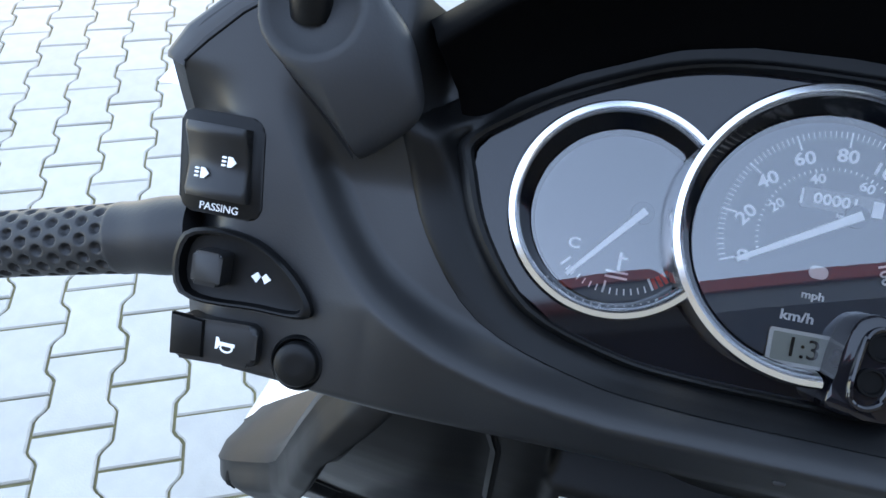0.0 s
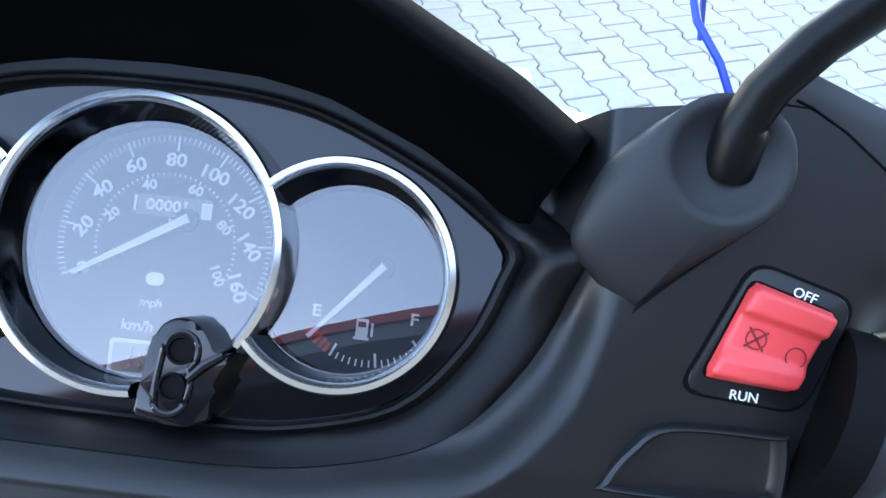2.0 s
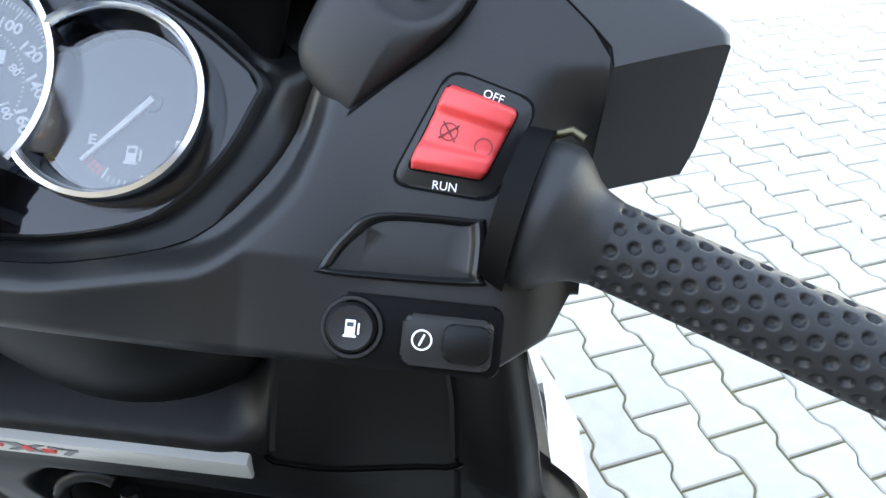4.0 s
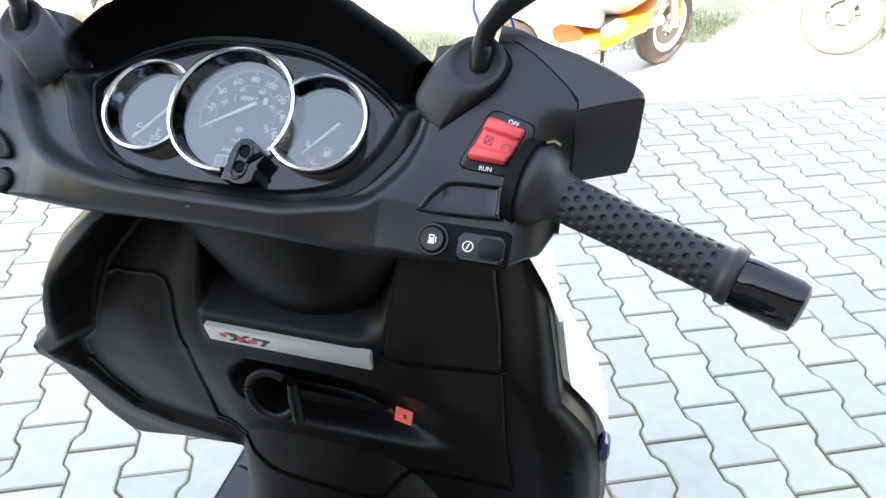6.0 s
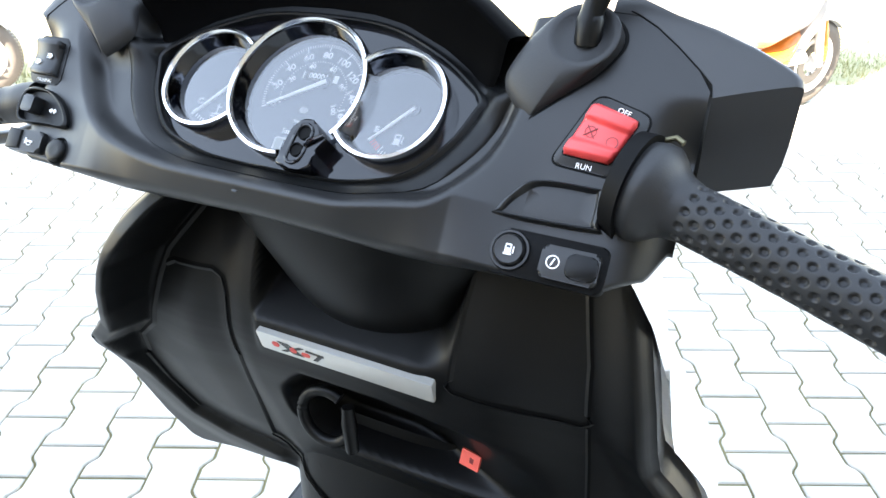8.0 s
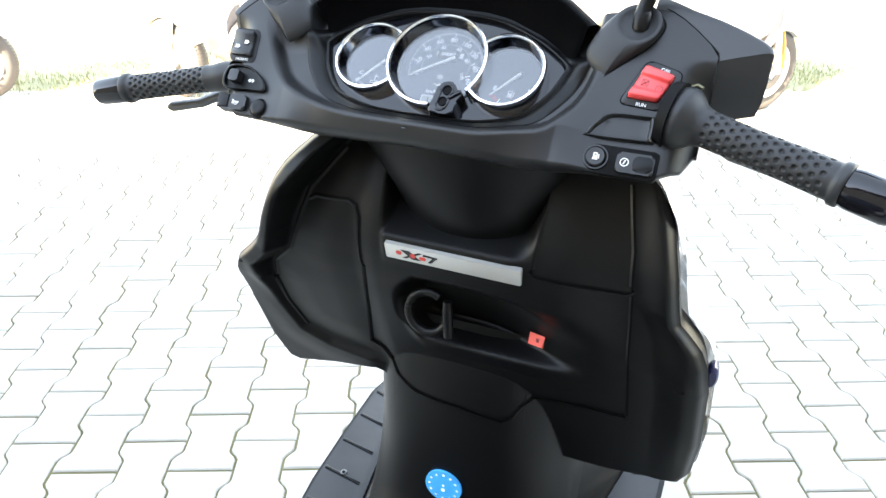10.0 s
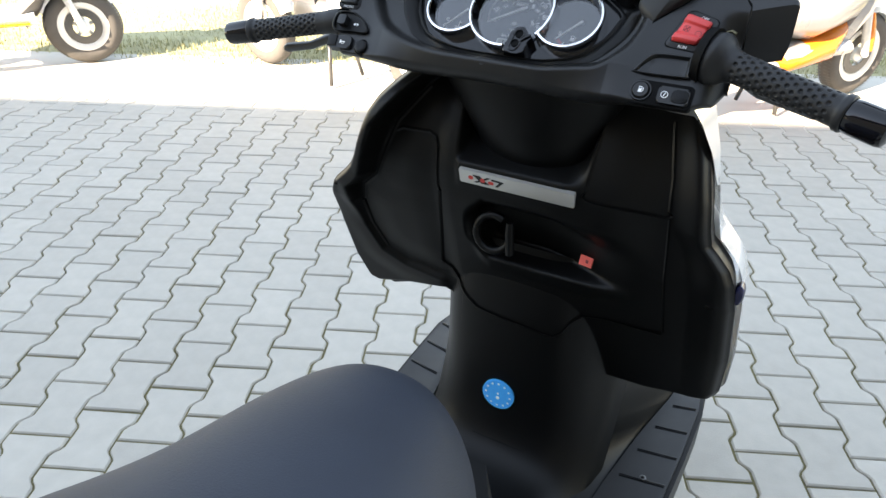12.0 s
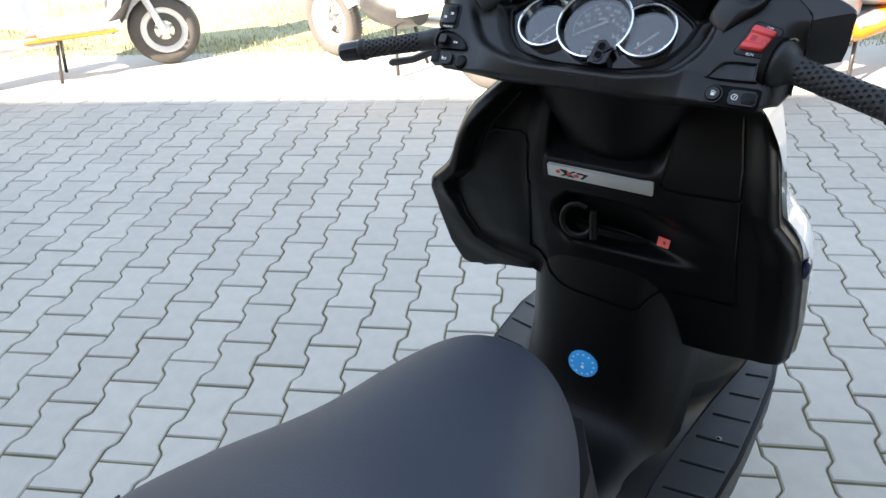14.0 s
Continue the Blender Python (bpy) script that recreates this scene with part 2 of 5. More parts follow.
wall = tagged(part("wall_south", box(-14, 16, EAVE_Y - 1.1, EAVE_Y - 0.8, 0, 3.95), PLASTER, None, smooth=False), "plain plastered wall of the low building", "wall", kind="structure")
tagged(part("roof", box(-14.5, 16.5, EAVE_Y - 6, EAVE_Y - 0.03, 3.95, 4.23), METALD, None, smooth=False), "flat dark roof of the low building", "roof", kind="structure")
tagged(part("trim", box(-14.5, 16.5, EAVE_Y - 0.03, EAVE_Y, 4.13, ROOF_Z, 0.008), FASCIA, None, smooth=False), "dark red fascia board along the eave", "trim", kind="structure")

# ---- the scooter ----
HOME = pose(0.9992, -1.1256, 0, 0, 0, -24.5)
scooter = new("scooter")
scooter.matrix_world = HOME
scooter.empty_display_size = 0.1
tagged(scooter, "white maxi scooter with matte black inner panels, parked on paving", "scooter")
SL = radians(43.7)
DASH = Matrix(((1, 0, 0, 0), (0, math.cos(SL), -math.sin(SL), 0), (0, math.sin(SL), math.cos(SL), 1.1693), (0, 0, 0, 1)))


def dp(u, v, w):
    return DASH @ Vector((u, v, w))


PANEL_HALF = [(0.0, 0.0525), (0.03, 0.0515), (0.055, 0.0465), (0.085, 0.0335), (0.103, 0.022), (0.1145, 0.012), (0.113, 0.003), (0.104, -0.018), (0.085, -0.039), (0.055, -0.0485), (0.03, -0.0508), (0.0, -0.051)]
PANEL = PANEL_HALF + [(-x, y) for x, y in PANEL_HALF[-2:0:-1]]
PANEL_S = smooth_loop(PANEL, 4)


def panel_top(x):
    return interp([(0.0, 0.0525), (0.03, 0.0515), (0.055, 0.0465), (0.085, 0.0335), (0.103, 0.022), (0.1145, 0.010)], abs(x))


def pod_h(v):
    return 0.0172 + 0.12 * v


POLAR = sorted((math.atan2(v, u), math.hypot(u, v)) for u, v in PANEL_S)
POLAR = [(POLAR[-1][0] - math.tau, POLAR[-1][1])] + POLAR + [(POLAR[0][0] + math.tau, POLAR[0][1])]


def panel_radius(a):
    return interp(POLAR, a)


CREST = [(-0.26, 0.2), (-0.186, 0.030), (-0.183, 0.015), (-0.17, -0.006), (-0.16, -0.026), (-0.14, -0.047), (-0.115, -0.059), (-0.087, -0.066), (-0.059, -0.069), (0.06, -0.069), (0.098, -0.061), (0.114, -0.058), (0.132, -0.040), (0.144, -0.023), (0.148, 0.001), (0.152, 0.03), (0.26, 0.8)]


def crest_v(x):
    return (interp(CREST, x - 0.007) + interp(CREST, x - 0.0035) + interp(CREST, x) + interp(CREST, x + 0.0035) + interp(CREST, x + 0.007)) / 5


def crest_side(x, v):
    """Distance above the ridge that parts the dished dash from the pods."""
    slope = (crest_v(x + 0.008) - crest_v(x - 0.008)) / 0.016
    return (v - crest_v(x)) / math.sqrt(1 + slope * slope)


def cover_base(x, v):
    """Height of the handlebar cover above the dial plane, its well left out."""
    ax = abs(x)
    h = 0.0185 + (pod_h(v) - 0.0185) * smooth01(0.12, 0.17, ax)
    # dished flanks between dash and switch pods
    h -= 0.0125 * smooth01(-0.001, 0.014, crest_side(x, v)) * (1 - smooth01(-0.010, 0.025, v))
    # gap between the hood and the mirror boots
    h -= 0.020 * smooth01(0.008, 0.026, v) * (1 - smooth01(0.128, 0.142, ax))
    # below the ridge the cover turns down towards the rider
    h -= 0.85 * max(0.0, min(crest_v(x), -0.048) - 0.002 - v) * (1 - smooth01(0.05, 0.17, ax))
    return h


def well_scale(x, v):
    return math.hypot(x, v) / panel_radius(math.atan2(v, x))


def cover_h(x, v):
    over = 1 - smooth01(1.12, 1.18, well_scale(x, v))
    return cover_base(x, v) * (1 - over) - 0.02 * over


def cover_profile(x):
    ax = abs(x)
    sx = ax + (0.018 * smooth01(0.15, 0.19, ax) if x < 0 else 0.0)
    vt = interp([(0, 0.052), (0.09, 0.046), (0.115, 0.052), (0.15, 0.056), (0.18, 0.0595), (0.1934, 0.0590), (0.2037, 0.0533), (0.2157, 0.0443), (0.2278, 0.0340), (0.2350, 0.0240)], sx)
    vb = interp([(0, -0.079), (0.10, -0.081), (0.15, -0.081), (0.205, -0.080), (0.225, -0.066), (0.232, -0.05)], sx)
    rows = []
    tuck = smooth01(0.2, 0.234, sx)
    for k in range(97):
        v = vt + (vb - vt) * k / 96
        h = cover_h(x, v) - 0.018 * tuck * tuck * (1 - smooth01(-0.005, 0.022, v))
        rows.append(dp(x, v, h))
    e = rows[-1]
    s = (1 - 0.4 * tuck) * (1 - 0.6 * smooth01(0.11, 0.17, ax))
    for dy, dz in ((0.0008, -0.0035), (0.0045, -0.0085), (0.011, -0.0135), (0.021, -0.018), (0.042, -0.024), (0.08, -0.032), (0.130, -0.040)):
        rows.append(Vector((x * (1 - 0.6 * max(0, -dz - 0.02) * 10 * 0.2), e.y + dy * s, e.z + dz * s)))
    return rows


xs = [-0.2150 + 0.4498 * i / 300 for i in range(301)]
cover = part("handlebar_cover", loft([cover_profile(x) for x in xs], closed=False, caps=False), PLASTIC, scooter, "matte black handlebar cover", angle=60)

# instrument panel
DIALS = [(-0.0645, -0.002, 0.0345), (0.0, 0.002, 0.0465), (0.0648, -0.001, 0.0352)]
SINK = 0.003


def disc(cx, cy, r, n=96):
    return [(cx + r * math.cos(math.tau * i / n), cy + r * math.sin(math.tau * i / n)) for i in range(n)]


def bored(solid, cutters):
    """The solid mesh with the cutters' volumes taken out."""
    ob = bpy.data.objects.new("bored", solid)
    scene.collection.objects.link(ob)
    tools = []
    for me in cutters:
        c = bpy.data.objects.new("cutter", me)
        scene.collection.objects.link(c)
        md = ob.modifiers.new("bore", "BOOLEAN")
        md.operation, md.solver, md.object = "DIFFERENCE", "EXACT", c
        tools.append(c)
    dg = bpy.context.evaluated_depsgraph_get()
    out = bpy.data.meshes.new_from_object(ob.evaluated_get(dg))
    for o in [ob] + tools:
        bpy.data.objects.remove(o)
    return out


def raw_mesh(bm):
    bmesh.ops.recalc_face_normals(bm, faces=bm.faces[:])
    me = bpy.data.meshes.new("raw")
    bm.to_mesh(me)
    bm.free()
    return me


panel_me = bored(raw_mesh(prism(PANEL_S, -0.016, -0.002, DASH, 0.001)), [raw_mesh(prism(disc(cx, cy, r - 0.0012), -0.0105 - 0.0005 * k, 0.01, DASH)) for k, (cx, cy, r) in enumerate(DIALS)])
panel_me.materials.clear()
panel_me.name = "instrument_panel"
panel = link("instrument_panel", panel_me, GLOSS, scooter, "gloss black panel with three dials", smooth=False)
# the dial faces lie SINK below; their contents keep their apparent places from the rider's eye
EYE_U, EYE_V = 0.03, 0.0
FACE_M = DASH @ Matrix.Translation((EYE_U, EYE_V, -SINK)) @ Matrix.Diagonal((1.010, 1.010, 1.0, 1.0)) @ Matrix.Translation((-EYE_U, -EYE_V, 0))
part("panel_rim", loft([[dp(u * 1.0, v * 1.0, w) for u, v in PANEL_S] for w in (-0.003,)] + [[dp(u * k, v * k, w) for u, v in PANEL_S] for k, w in ((1.0, 0.001), (1.008, 0.0030), (1.024, 0.0036), (1.036, 0.003))], caps=False), PLASTIC2, panel)


def surround_point(u, v, k, share, lift):
    """A ring of the slope from the dials up to the cover, which it overlaps."""
    f = 1 - smooth01(0.010, 0.040, v)
    return dp(u * k, v * k, 0.002 + ((cover_base(u * k, v * k) + lift - 0.002) * share) * f)


part("dash_surround", loft([[dp(u * 1.034, v * 1.034, 0.003) for u, v in PANEL_S]] + [[surround_point(u, v, k, sh, l) for u, v in PANEL_S] for k, sh, l in ((1.05, 0.0, 0.0), (1.07, 0.4, 0.0), (1.095, 0.8, 0.0), (1.12, 0.97, 0.0), (1.14, 1.0, 0.0004), (1.17, 1.0, 0.0007), (1.20, 1.0, 0.0006), (1.212, 1.0, -0.0015))], caps=False), PLASTIC2, panel, "matte dark surround sloping to the dials", angle=60)

MAINC = Vector((DIALS[1][0], DIALS[1][1]))
OFF_U, OFF_V = 0.0024, -0.0020


def ring_arc(cx, cy, r, clip):
    """Angles of a dial ring, cut where the big dial overlaps it."""
    out = []
    for i in range(97):
        a = 2 * math.pi * i / 96
        p = Vector((cx + r * math.cos(a), cy + r * math.sin(a)))
        if not clip or (p - MAINC).length > DIALS[1][2] - 0.001:
            out.append(a)
    return out


def sweep(cx, cy, angles, section, closed):
    """Sweeps (radius, height) section points round a dial centre."""
    rings = [[dp(cx + r * math.cos(a), cy + r * math.sin(a), w) for r, w in section] for a in angles]
    if closed:
        rings = rings[:-1]
        rings.append(rings[0])
        bm = loft(rings, closed=False, caps=False)
        bmesh.ops.remove_doubles(bm, verts=bm.verts, dist=1e-6)
        return bm
    return loft(rings, closed=False, caps=False)


def starts_at_gap(angles):
    big = max(range(len(angles)), key=lambda i: (angles[(i + 1) % len(angles)] - angles[i]) % (2 * math.pi))
    return angles[big + 1:] + [a + 2 * math.pi for a in angles[:big + 1]]


gauges = []
for k, (cx, cy, r) in enumerate(DIALS):
    main = k == 1
    name = "speedometer" if main else ("coolant_gauge" if k == 0 else "fuel_gauge")
    fr = r - 0.0062 if main else r - 0.0058
    outline = []
    for i in range(96):
        a = 2 * math.pi * i / 96
        p = Vector((cx + OFF_U + fr * math.cos(a), cy + OFF_V + fr * math.sin(a)))
        outline.append((p.x, p.y))
    face = part(name, prism(outline, -SINK - 0.004, -SINK - 0.001, DASH), DIAL, panel, "dark dial face with white markings", smooth=False)
    gauges.append(face)
    ang = ring_arc(cx, cy, r, not main)
    closed = main
    if not main:
        ang = starts_at_gap(ang)
    if main:
        ang = [a for a in ring_arc(cx, cy, r, False) if not (radians(280) < a < radians(322))]
        ang = starts_at_gap(ang[:-1])
    part("chrome_ring", sweep(cx, cy, ang, [(r - 0.0030, 0.006), (r - 0.0027, 0.0088), (r - 0.0012, 0.0105), (r + 0.0006, 0.0099), (r + 0.0016, 0.0075), (r + 0.0017, -SINK)], False), CHROME, face)
    cone = [(r - 0.0028, 0.0085, 0.0), (r - 0.0034, 0.0065, 0.05), (r - 0.0044, 0.003, 0.5), (fr + 0.0004, -SINK - 0.0005, 1.0), (fr - 0.0006, -SINK - 0.0015, 1.0)]
    part("bezel", loft([[dp(cx + OFF_U * q + rr * math.cos(a), cy + OFF_V * q + rr * math.sin(a), w) for rr, w, q in cone] for a in ang], closed=False, caps=False), BEZEL, face)
    lm = bpy.data.meshes.new("lens")
    reach = []
    lu, lv_ = cx + OFF_U * 0.8, cy + OFF_V * 0.8
    for i in range(64):
        a = 2 * math.pi * i / 64
        rr = fr + 0.0008
        # the big dial's ring cuts into the small lenses
        while not main and (Vector((lu + rr * math.cos(a), lv_ + rr * math.sin(a))) - MAINC).length < DIALS[1][2] + 0.001:
            rr -= 0.0003
        reach.append((a, rr))
    lv = [dp(lu + rr * q * math.cos(a), lv_ + rr * q * math.sin(a), 0.0004 + 0.0004 * (1 - q * q)) for q in (1.0, 0.7, 0.35, 0.02) for a, rr in reach]
    lf = [(64 * q + i, 64 * q + (i + 1) % 64, 64 * q + 64 + (i + 1) % 64, 64 * q + 64 + i) for q in range(3) for i in range(64)] + [tuple(range(192, 256))]
    lm.from_pydata(lv, [], lf)
    lens = link("lens", lm, LENS, face)
    lens.visible_shadow = False


def mark(name, pts, w0, w1, material, parent):
    return part(name, prism(pts, w0, w1, FACE_M), material, parent, smooth=False)


def tick_ring(name, cx, cy, r0, r1, a0, a1, n, width, material, parent, long_every=0, r_long=0.0):
    """All the fine scale lines of one dial."""
    bm = bmesh.new()
    for i in range(n + 1):
        a = radians(a0 + (a1 - a0) * i / n)
        is_long = long_every and i % long_every == 0
        ra, rb = (r0, r_long if is_long else r1)
        d, s = Vector((math.cos(a), math.sin(a))), Vector((-math.sin(a), math.cos(a))) * width * (0.8 if is_long else 0.5)
        c = Vector((cx, cy))
        q = [c + d * ra - s, c + d * ra + s, c + d * rb + s, c + d * rb - s]
        bm.faces.new([bm.verts.new(FACE_M @ Vector((p.x, p.y, -0.0007))) for p in q])
    ob = part(name, bm, material, parent, smooth=False)
    ob["kind"] = "stuff"
    return ob


def dial_text(body, size, u, v, parent, material=PRINT, rot=0.0, name="numeral"):
    return text_part(name, body, size, FACE_M @ Matrix.Translation((u, v, -0.0006)) @ Matrix.Rotation(rot, 4, "Z") @ Matrix.Diagonal((1.15, 1, 1, 1)), material, parent, bold=size * 0.022)


def needle(tip, hub, width, parent):
    t, h = Vector(tip), Vector(hub)
    d = (h - t).normalized()
    s = Vector((-d.y, d.x))
    e = h + d * 0.0012
    pts = [t - s * width * 0.28, e - s * width * 0.5, e + s * width * 0.5, t + s * width * 0.28]
    part("hub_cap", prism([(h.x + 0.0038 * math.cos(2 * math.pi * i / 24), h.y + 0.0038 * math.sin(2 * math.pi * i / 24)) for i in range(24)], -0.0005, 0.0008, FACE_M, 0.0004), DIAL, parent)
    part("needle", prism([tuple(p) for p in pts], 0.0010, 0.0020, FACE_M, 0.0003), NEEDLE, parent, "white pointer", smooth=False)


coolant, speedo, fuel = gauges
# speedometer, 0 to 160 round the dial
A0, A1 = 202.0, -24.0
SC = (0.0054, 0.0024)
tick_ring("scale_lines", SC[0], SC[1], 0.0352, 0.0330, A0, A1, 80, 0.0004, PRINT, speedo, 10, 0.0302)
tick_ring("inner_scale", SC[0], SC[1], 0.0232, 0.0222, A0, A1, 50, 0.00035, PRINT, speedo, 10, 0.0218)
for i in range(9):
    a = radians(A0 + (A1 - A0) * i / 8)
    dial_text(str(20 * i), 0.0060, SC[0] + 0.0272 * math.cos(a), SC[1] + 0.0272 * math.sin(a), speedo, rot=max(-1.2, min(1.2, (a - radians(88)) * 0.62)))
for i in range(1, 6):
    a = radians(A0 + (A1 - A0) * i * 20 / 100)
    dial_text(str(20 * i), 0.0043, SC[0] + 0.0198 * math.cos(a), SC[1] + 0.0198 * math.sin(a), speedo, rot=max(-1.2, min(1.2, (a - radians(88)) * 0.62)))
dial_text("km/h", 0.0046, 0.0, -0.0245, speedo, name="unit_text")
dial_text("mph", 0.0036, 0.0035, -0.0168, speedo, name="unit_text")
dial_text("km", 0.0018, 0.007, 0.0102, speedo, name="unit_text")
mark("odometer_window", rounded(0.0255, 0.0066, 0.001, 0.0065, 0.0146), -0.0010, -0.0007, GLOSS, speedo)
dial_text("00001", 0.0050, 0.0050, 0.0146, speedo, name="odometer_digits")
mark("odometer_bar", rounded(0.0008, 0.0052, 0.0003, -0.0058, 0.0148), -0.0007, -0.0004, PRINT, speedo)
mark("odometer_end_wheel", rounded(0.0034, 0.0052, 0.0004, 0.0178, 0.0142), -0.0007, -0.0004, PRINT, speedo)
mark("emblem", rounded(0.006, 0.0042, 0.002, 0.0038, -0.009), -0.0007, -0.0004, SILVER, speedo)
needle((-0.0225, -0.0098), (0.0118, 0.0108), 0.0031, speedo)
clock = part("clock_display", prism(rounded(0.0225, 0.0115, 0.001, 0.0035, -0.0345, 0.02), -0.0005, 0.0004, FACE_M, 0.0003), SILVER, speedo, "grey liquid crystal clock", smooth=False)
part("lcd_glass", prism(rounded(0.0198, 0.0092, 0.0006, 0.0035, -0.0345, 0.02), 0.0002, 0.0006, FACE_M), LCD, clock, smooth=False)
text_part("lcd_digits", "1:3", 0.0092, FACE_M @ Matrix.Translation((0.003, -0.0345, 0.0009)), GLOSS, clock)
# coolant gauge
needle((-0.0753, -0.0254), (-0.0543, -0.0005), 0.0026, coolant)
dial_text("C", 0.0052, -0.0745, -0.0145, coolant, name="letter")
tick_ring("scale_lines", -0.060, -0.003, 0.0262, 0.0240, 228, 302, 14, 0.0005, PRINT, coolant, 7, 0.0220)
tick_ring("red_zone", -0.060, -0.003, 0.0262, 0.0225, 305, 318, 3, 0.0012, REDPRINT, coolant)
for dv in (0.0, -0.0018):
    mark("coolant_wave", rounded(0.0075, 0.0008, 0.0003, -0.0588, -0.0215 + dv), -0.0007, -0.0004, PRINT, coolant)
mark("coolant_stem", rounded(0.0011, 0.0062, 0.0003, -0.0585, -0.0178), -0.0007, -0.0004, PRINT, coolant)
mark("coolant_stem", rounded(0.0024, 0.0008, 0.0003, -0.0572, -0.0165), -0.0007, -0.0004, PRINT, coolant)
# fuel gauge
needle((0.0552, -0.0214), (0.0762, 0.0024), 0.0026, fuel)
dial_text("E", 0.0052, 0.0568, -0.0132, fuel, name="letter")
dial_text("F", 0.0052, 0.0880, -0.0128, fuel, name="letter")
tick_ring("scale_lines", 0.0735, -0.003, 0.0262, 0.0240, 245, 312, 14, 0.0005, PRINT, fuel, 7, 0.0218)
tick_ring("red_zone", 0.0735, -0.003, 0.0262, 0.0225, 222, 240, 4, 0.0013, REDPRINT, fuel)


def pump_icon(u, v, s, frame_m, w, parent, material=PRINT):
    for nm, o in (("pump_body", rounded(0.62 * s, 1.0 * s, 0.06 * s, u, v)), ("pump_hose", rounded(0.12 * s, 0.7 * s, 0.05 * s, u + 0.52 * s, v - 0.02 * s)), ("pump_foot", rounded(0.8 * s, 0.14 * s, 0.04 * s, u, v - 0.5 * s))):
        part(nm, prism(o, w, w + 0.0004, frame_m), material, parent, smooth=False)
    part("pump_window", prism(rounded(0.4 * s, 0.26 * s, 0.03 * s, u, v + 0.22 * s), w + 0.0004, w + 0.0006, frame_m), DIAL, parent, smooth=False)


pump_icon(0.0718, -0.0172, 0.0062, FACE_M, -0.0007, fuel)

# trip button housing at the foot of the big dial
KO = [(0.0086, -0.0505), (0.0092, -0.0400), (0.0102, -0.0300), (0.0130, -0.0222), (0.0190, -0.0192), (0.0250, -0.0212), (0.0290, -0.0262), (0.0312, -0.0300), (0.0335, -0.0288), (0.0350, -0.0305), (0.0325, -0.0350), (0.0308, -0.0400), (0.0296, -0.0505)]
key = part("reset_button", prism(smooth_loop(KO, 4), -0.002, 0.0100, DASH, 0.0016, 3), GLOSS, panel, "black arched housing with two reset buttons")
KB = smooth_loop([(0.0140, -0.0455), (0.0145, -0.0340), (0.0162, -0.0262), (0.0205, -0.0235), (0.0248, -0.0258), (0.0256, -0.0312), (0.0238, -0.0345), (0.0244, -0.0400), (0.0226, -0.0462), (0.0182, -0.0485)], 4)
part("button_surround", tube([dp(u, v, 0.0102) for u, v in KB + KB[:2]], 0.0011, 8), GLOSS, key)
for du, dv, r in ((0.0206, -0.0288, 0.0040), (0.0192, -0.0400, 0.0038)):
    part("push_button", loft([[dp(du + r * k * math.cos(math.tau * i / 28), dv + r * k * math.sin(math.tau * i / 28), w) for i in range(28)] for k, w in ((1.15, 0.0096), (1.12, 0.0112), (0.95, 0.0112), (0.86, 0.0102), (0.4, 0.0102))]), SHADE_BLACK, key, angle=50)
part("latch", tube([dp(0.0240, -0.0370, 0.0108), dp(0.0285, -0.0325, 0.0112), dp(0.0338, -0.0288, 0.0108)], [0.0012, 0.0016, 0.0013], 8), GLOSS, key)
part("glare_tab", prism(rounded(0.004, 0.0013, 0.0005, -0.004, -0.0745), 0.0180, 0.0188, DASH, 0.0004), PLASTIC, scooter)

# visor over the dials
HOOD_Y = [(0.0, 0.030), (0.05, 0.028), (0.075, 0.020), (0.10, 0.014), (0.13, 0.010)]
HOOD_Z = [(0.0, 1.268), (0.02, 1.266), (0.05, 1.255), (0.075, 1.245), (0.107, 1.229), (0.13, 1.212)]
rows = []
N = 60
for i in range(N + 1):
    a = math.pi * (i / N - 0.5)
    s, c = math.sin(a), math.cos(a)
    x = 0.118 * s
    v0 = panel_top(x) + 0.002
    inner = dp(x, v0, -0.004)
    rx_ = 0.130 * s
    rim = Vector((rx_, interp(HOOD_Y, abs(rx_)), interp(HOOD_Z, abs(rx_))))
    back = rim + Vector((0.010 * s, 0.030 + 0.01 * c, -0.016 - 0.006 * c))
    low = Vector((0.15 * s, 0.085 + 0.05 * c, 1.15))
    mid = inner.lerp(rim, 0.5) + Vector((0, 0.005, 0))
    rows.append([inner, inner.lerp(mid, 0.5), mid, mid.lerp(rim, 0.6), rim.lerp(mid, 0.06), rim, rim + Vector((0.001 * s, 0.0015, 0.0014)), rim + Vector((0.003 * s, 0.007, 0.0016)), rim + Vector((0.006 * s, 0.014, 0.0005)), rim + Vector((0.008 * s, 0.018, -0.003)), back, low])
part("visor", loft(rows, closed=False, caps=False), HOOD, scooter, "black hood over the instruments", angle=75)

# painted front cowl ahead of the bars
rows = []
for i in range(41):
    x = -0.25 + 0.5 * i / 40
    k = 1 - (x / 0.27) ** 2
    y0 = 0.115 - 0.085 * smooth01(0.125, 0.15, abs(x))
    rows.append([Vector((x, y0, 1.145 + 0.02 * smooth01(0.12, 0.15, abs(x)))), Vector((x, y0 + 0.02, 1.165)), Vector((x * 0.97, max(y0 + 0.03, 0.10), 1.16 + 0.008 * k)), Vector((x * 0.9, 0.155 + 0.02 * k, 1.12 + 0.02 * k)), Vector((x * 0.8, 0.17 + 0.03 * k, 1.06)), Vector((x * 0.65, 0.12, 0.98))])
part("front_cowl", loft(rows, closed=False, caps=False), WHITE, scooter, "glossy white front handlebar cowl")


def side_frame(s, v, x, dh=0.0):
    """A frame on a switch pod: u to the right, v up the slope, w out of it."""
    tilt = math.atan(0.12)
    return DASH @ Matrix.Translation((x, v, pod_h(v) + dh)) @ Matrix.Rotation(tilt, 4, "X")


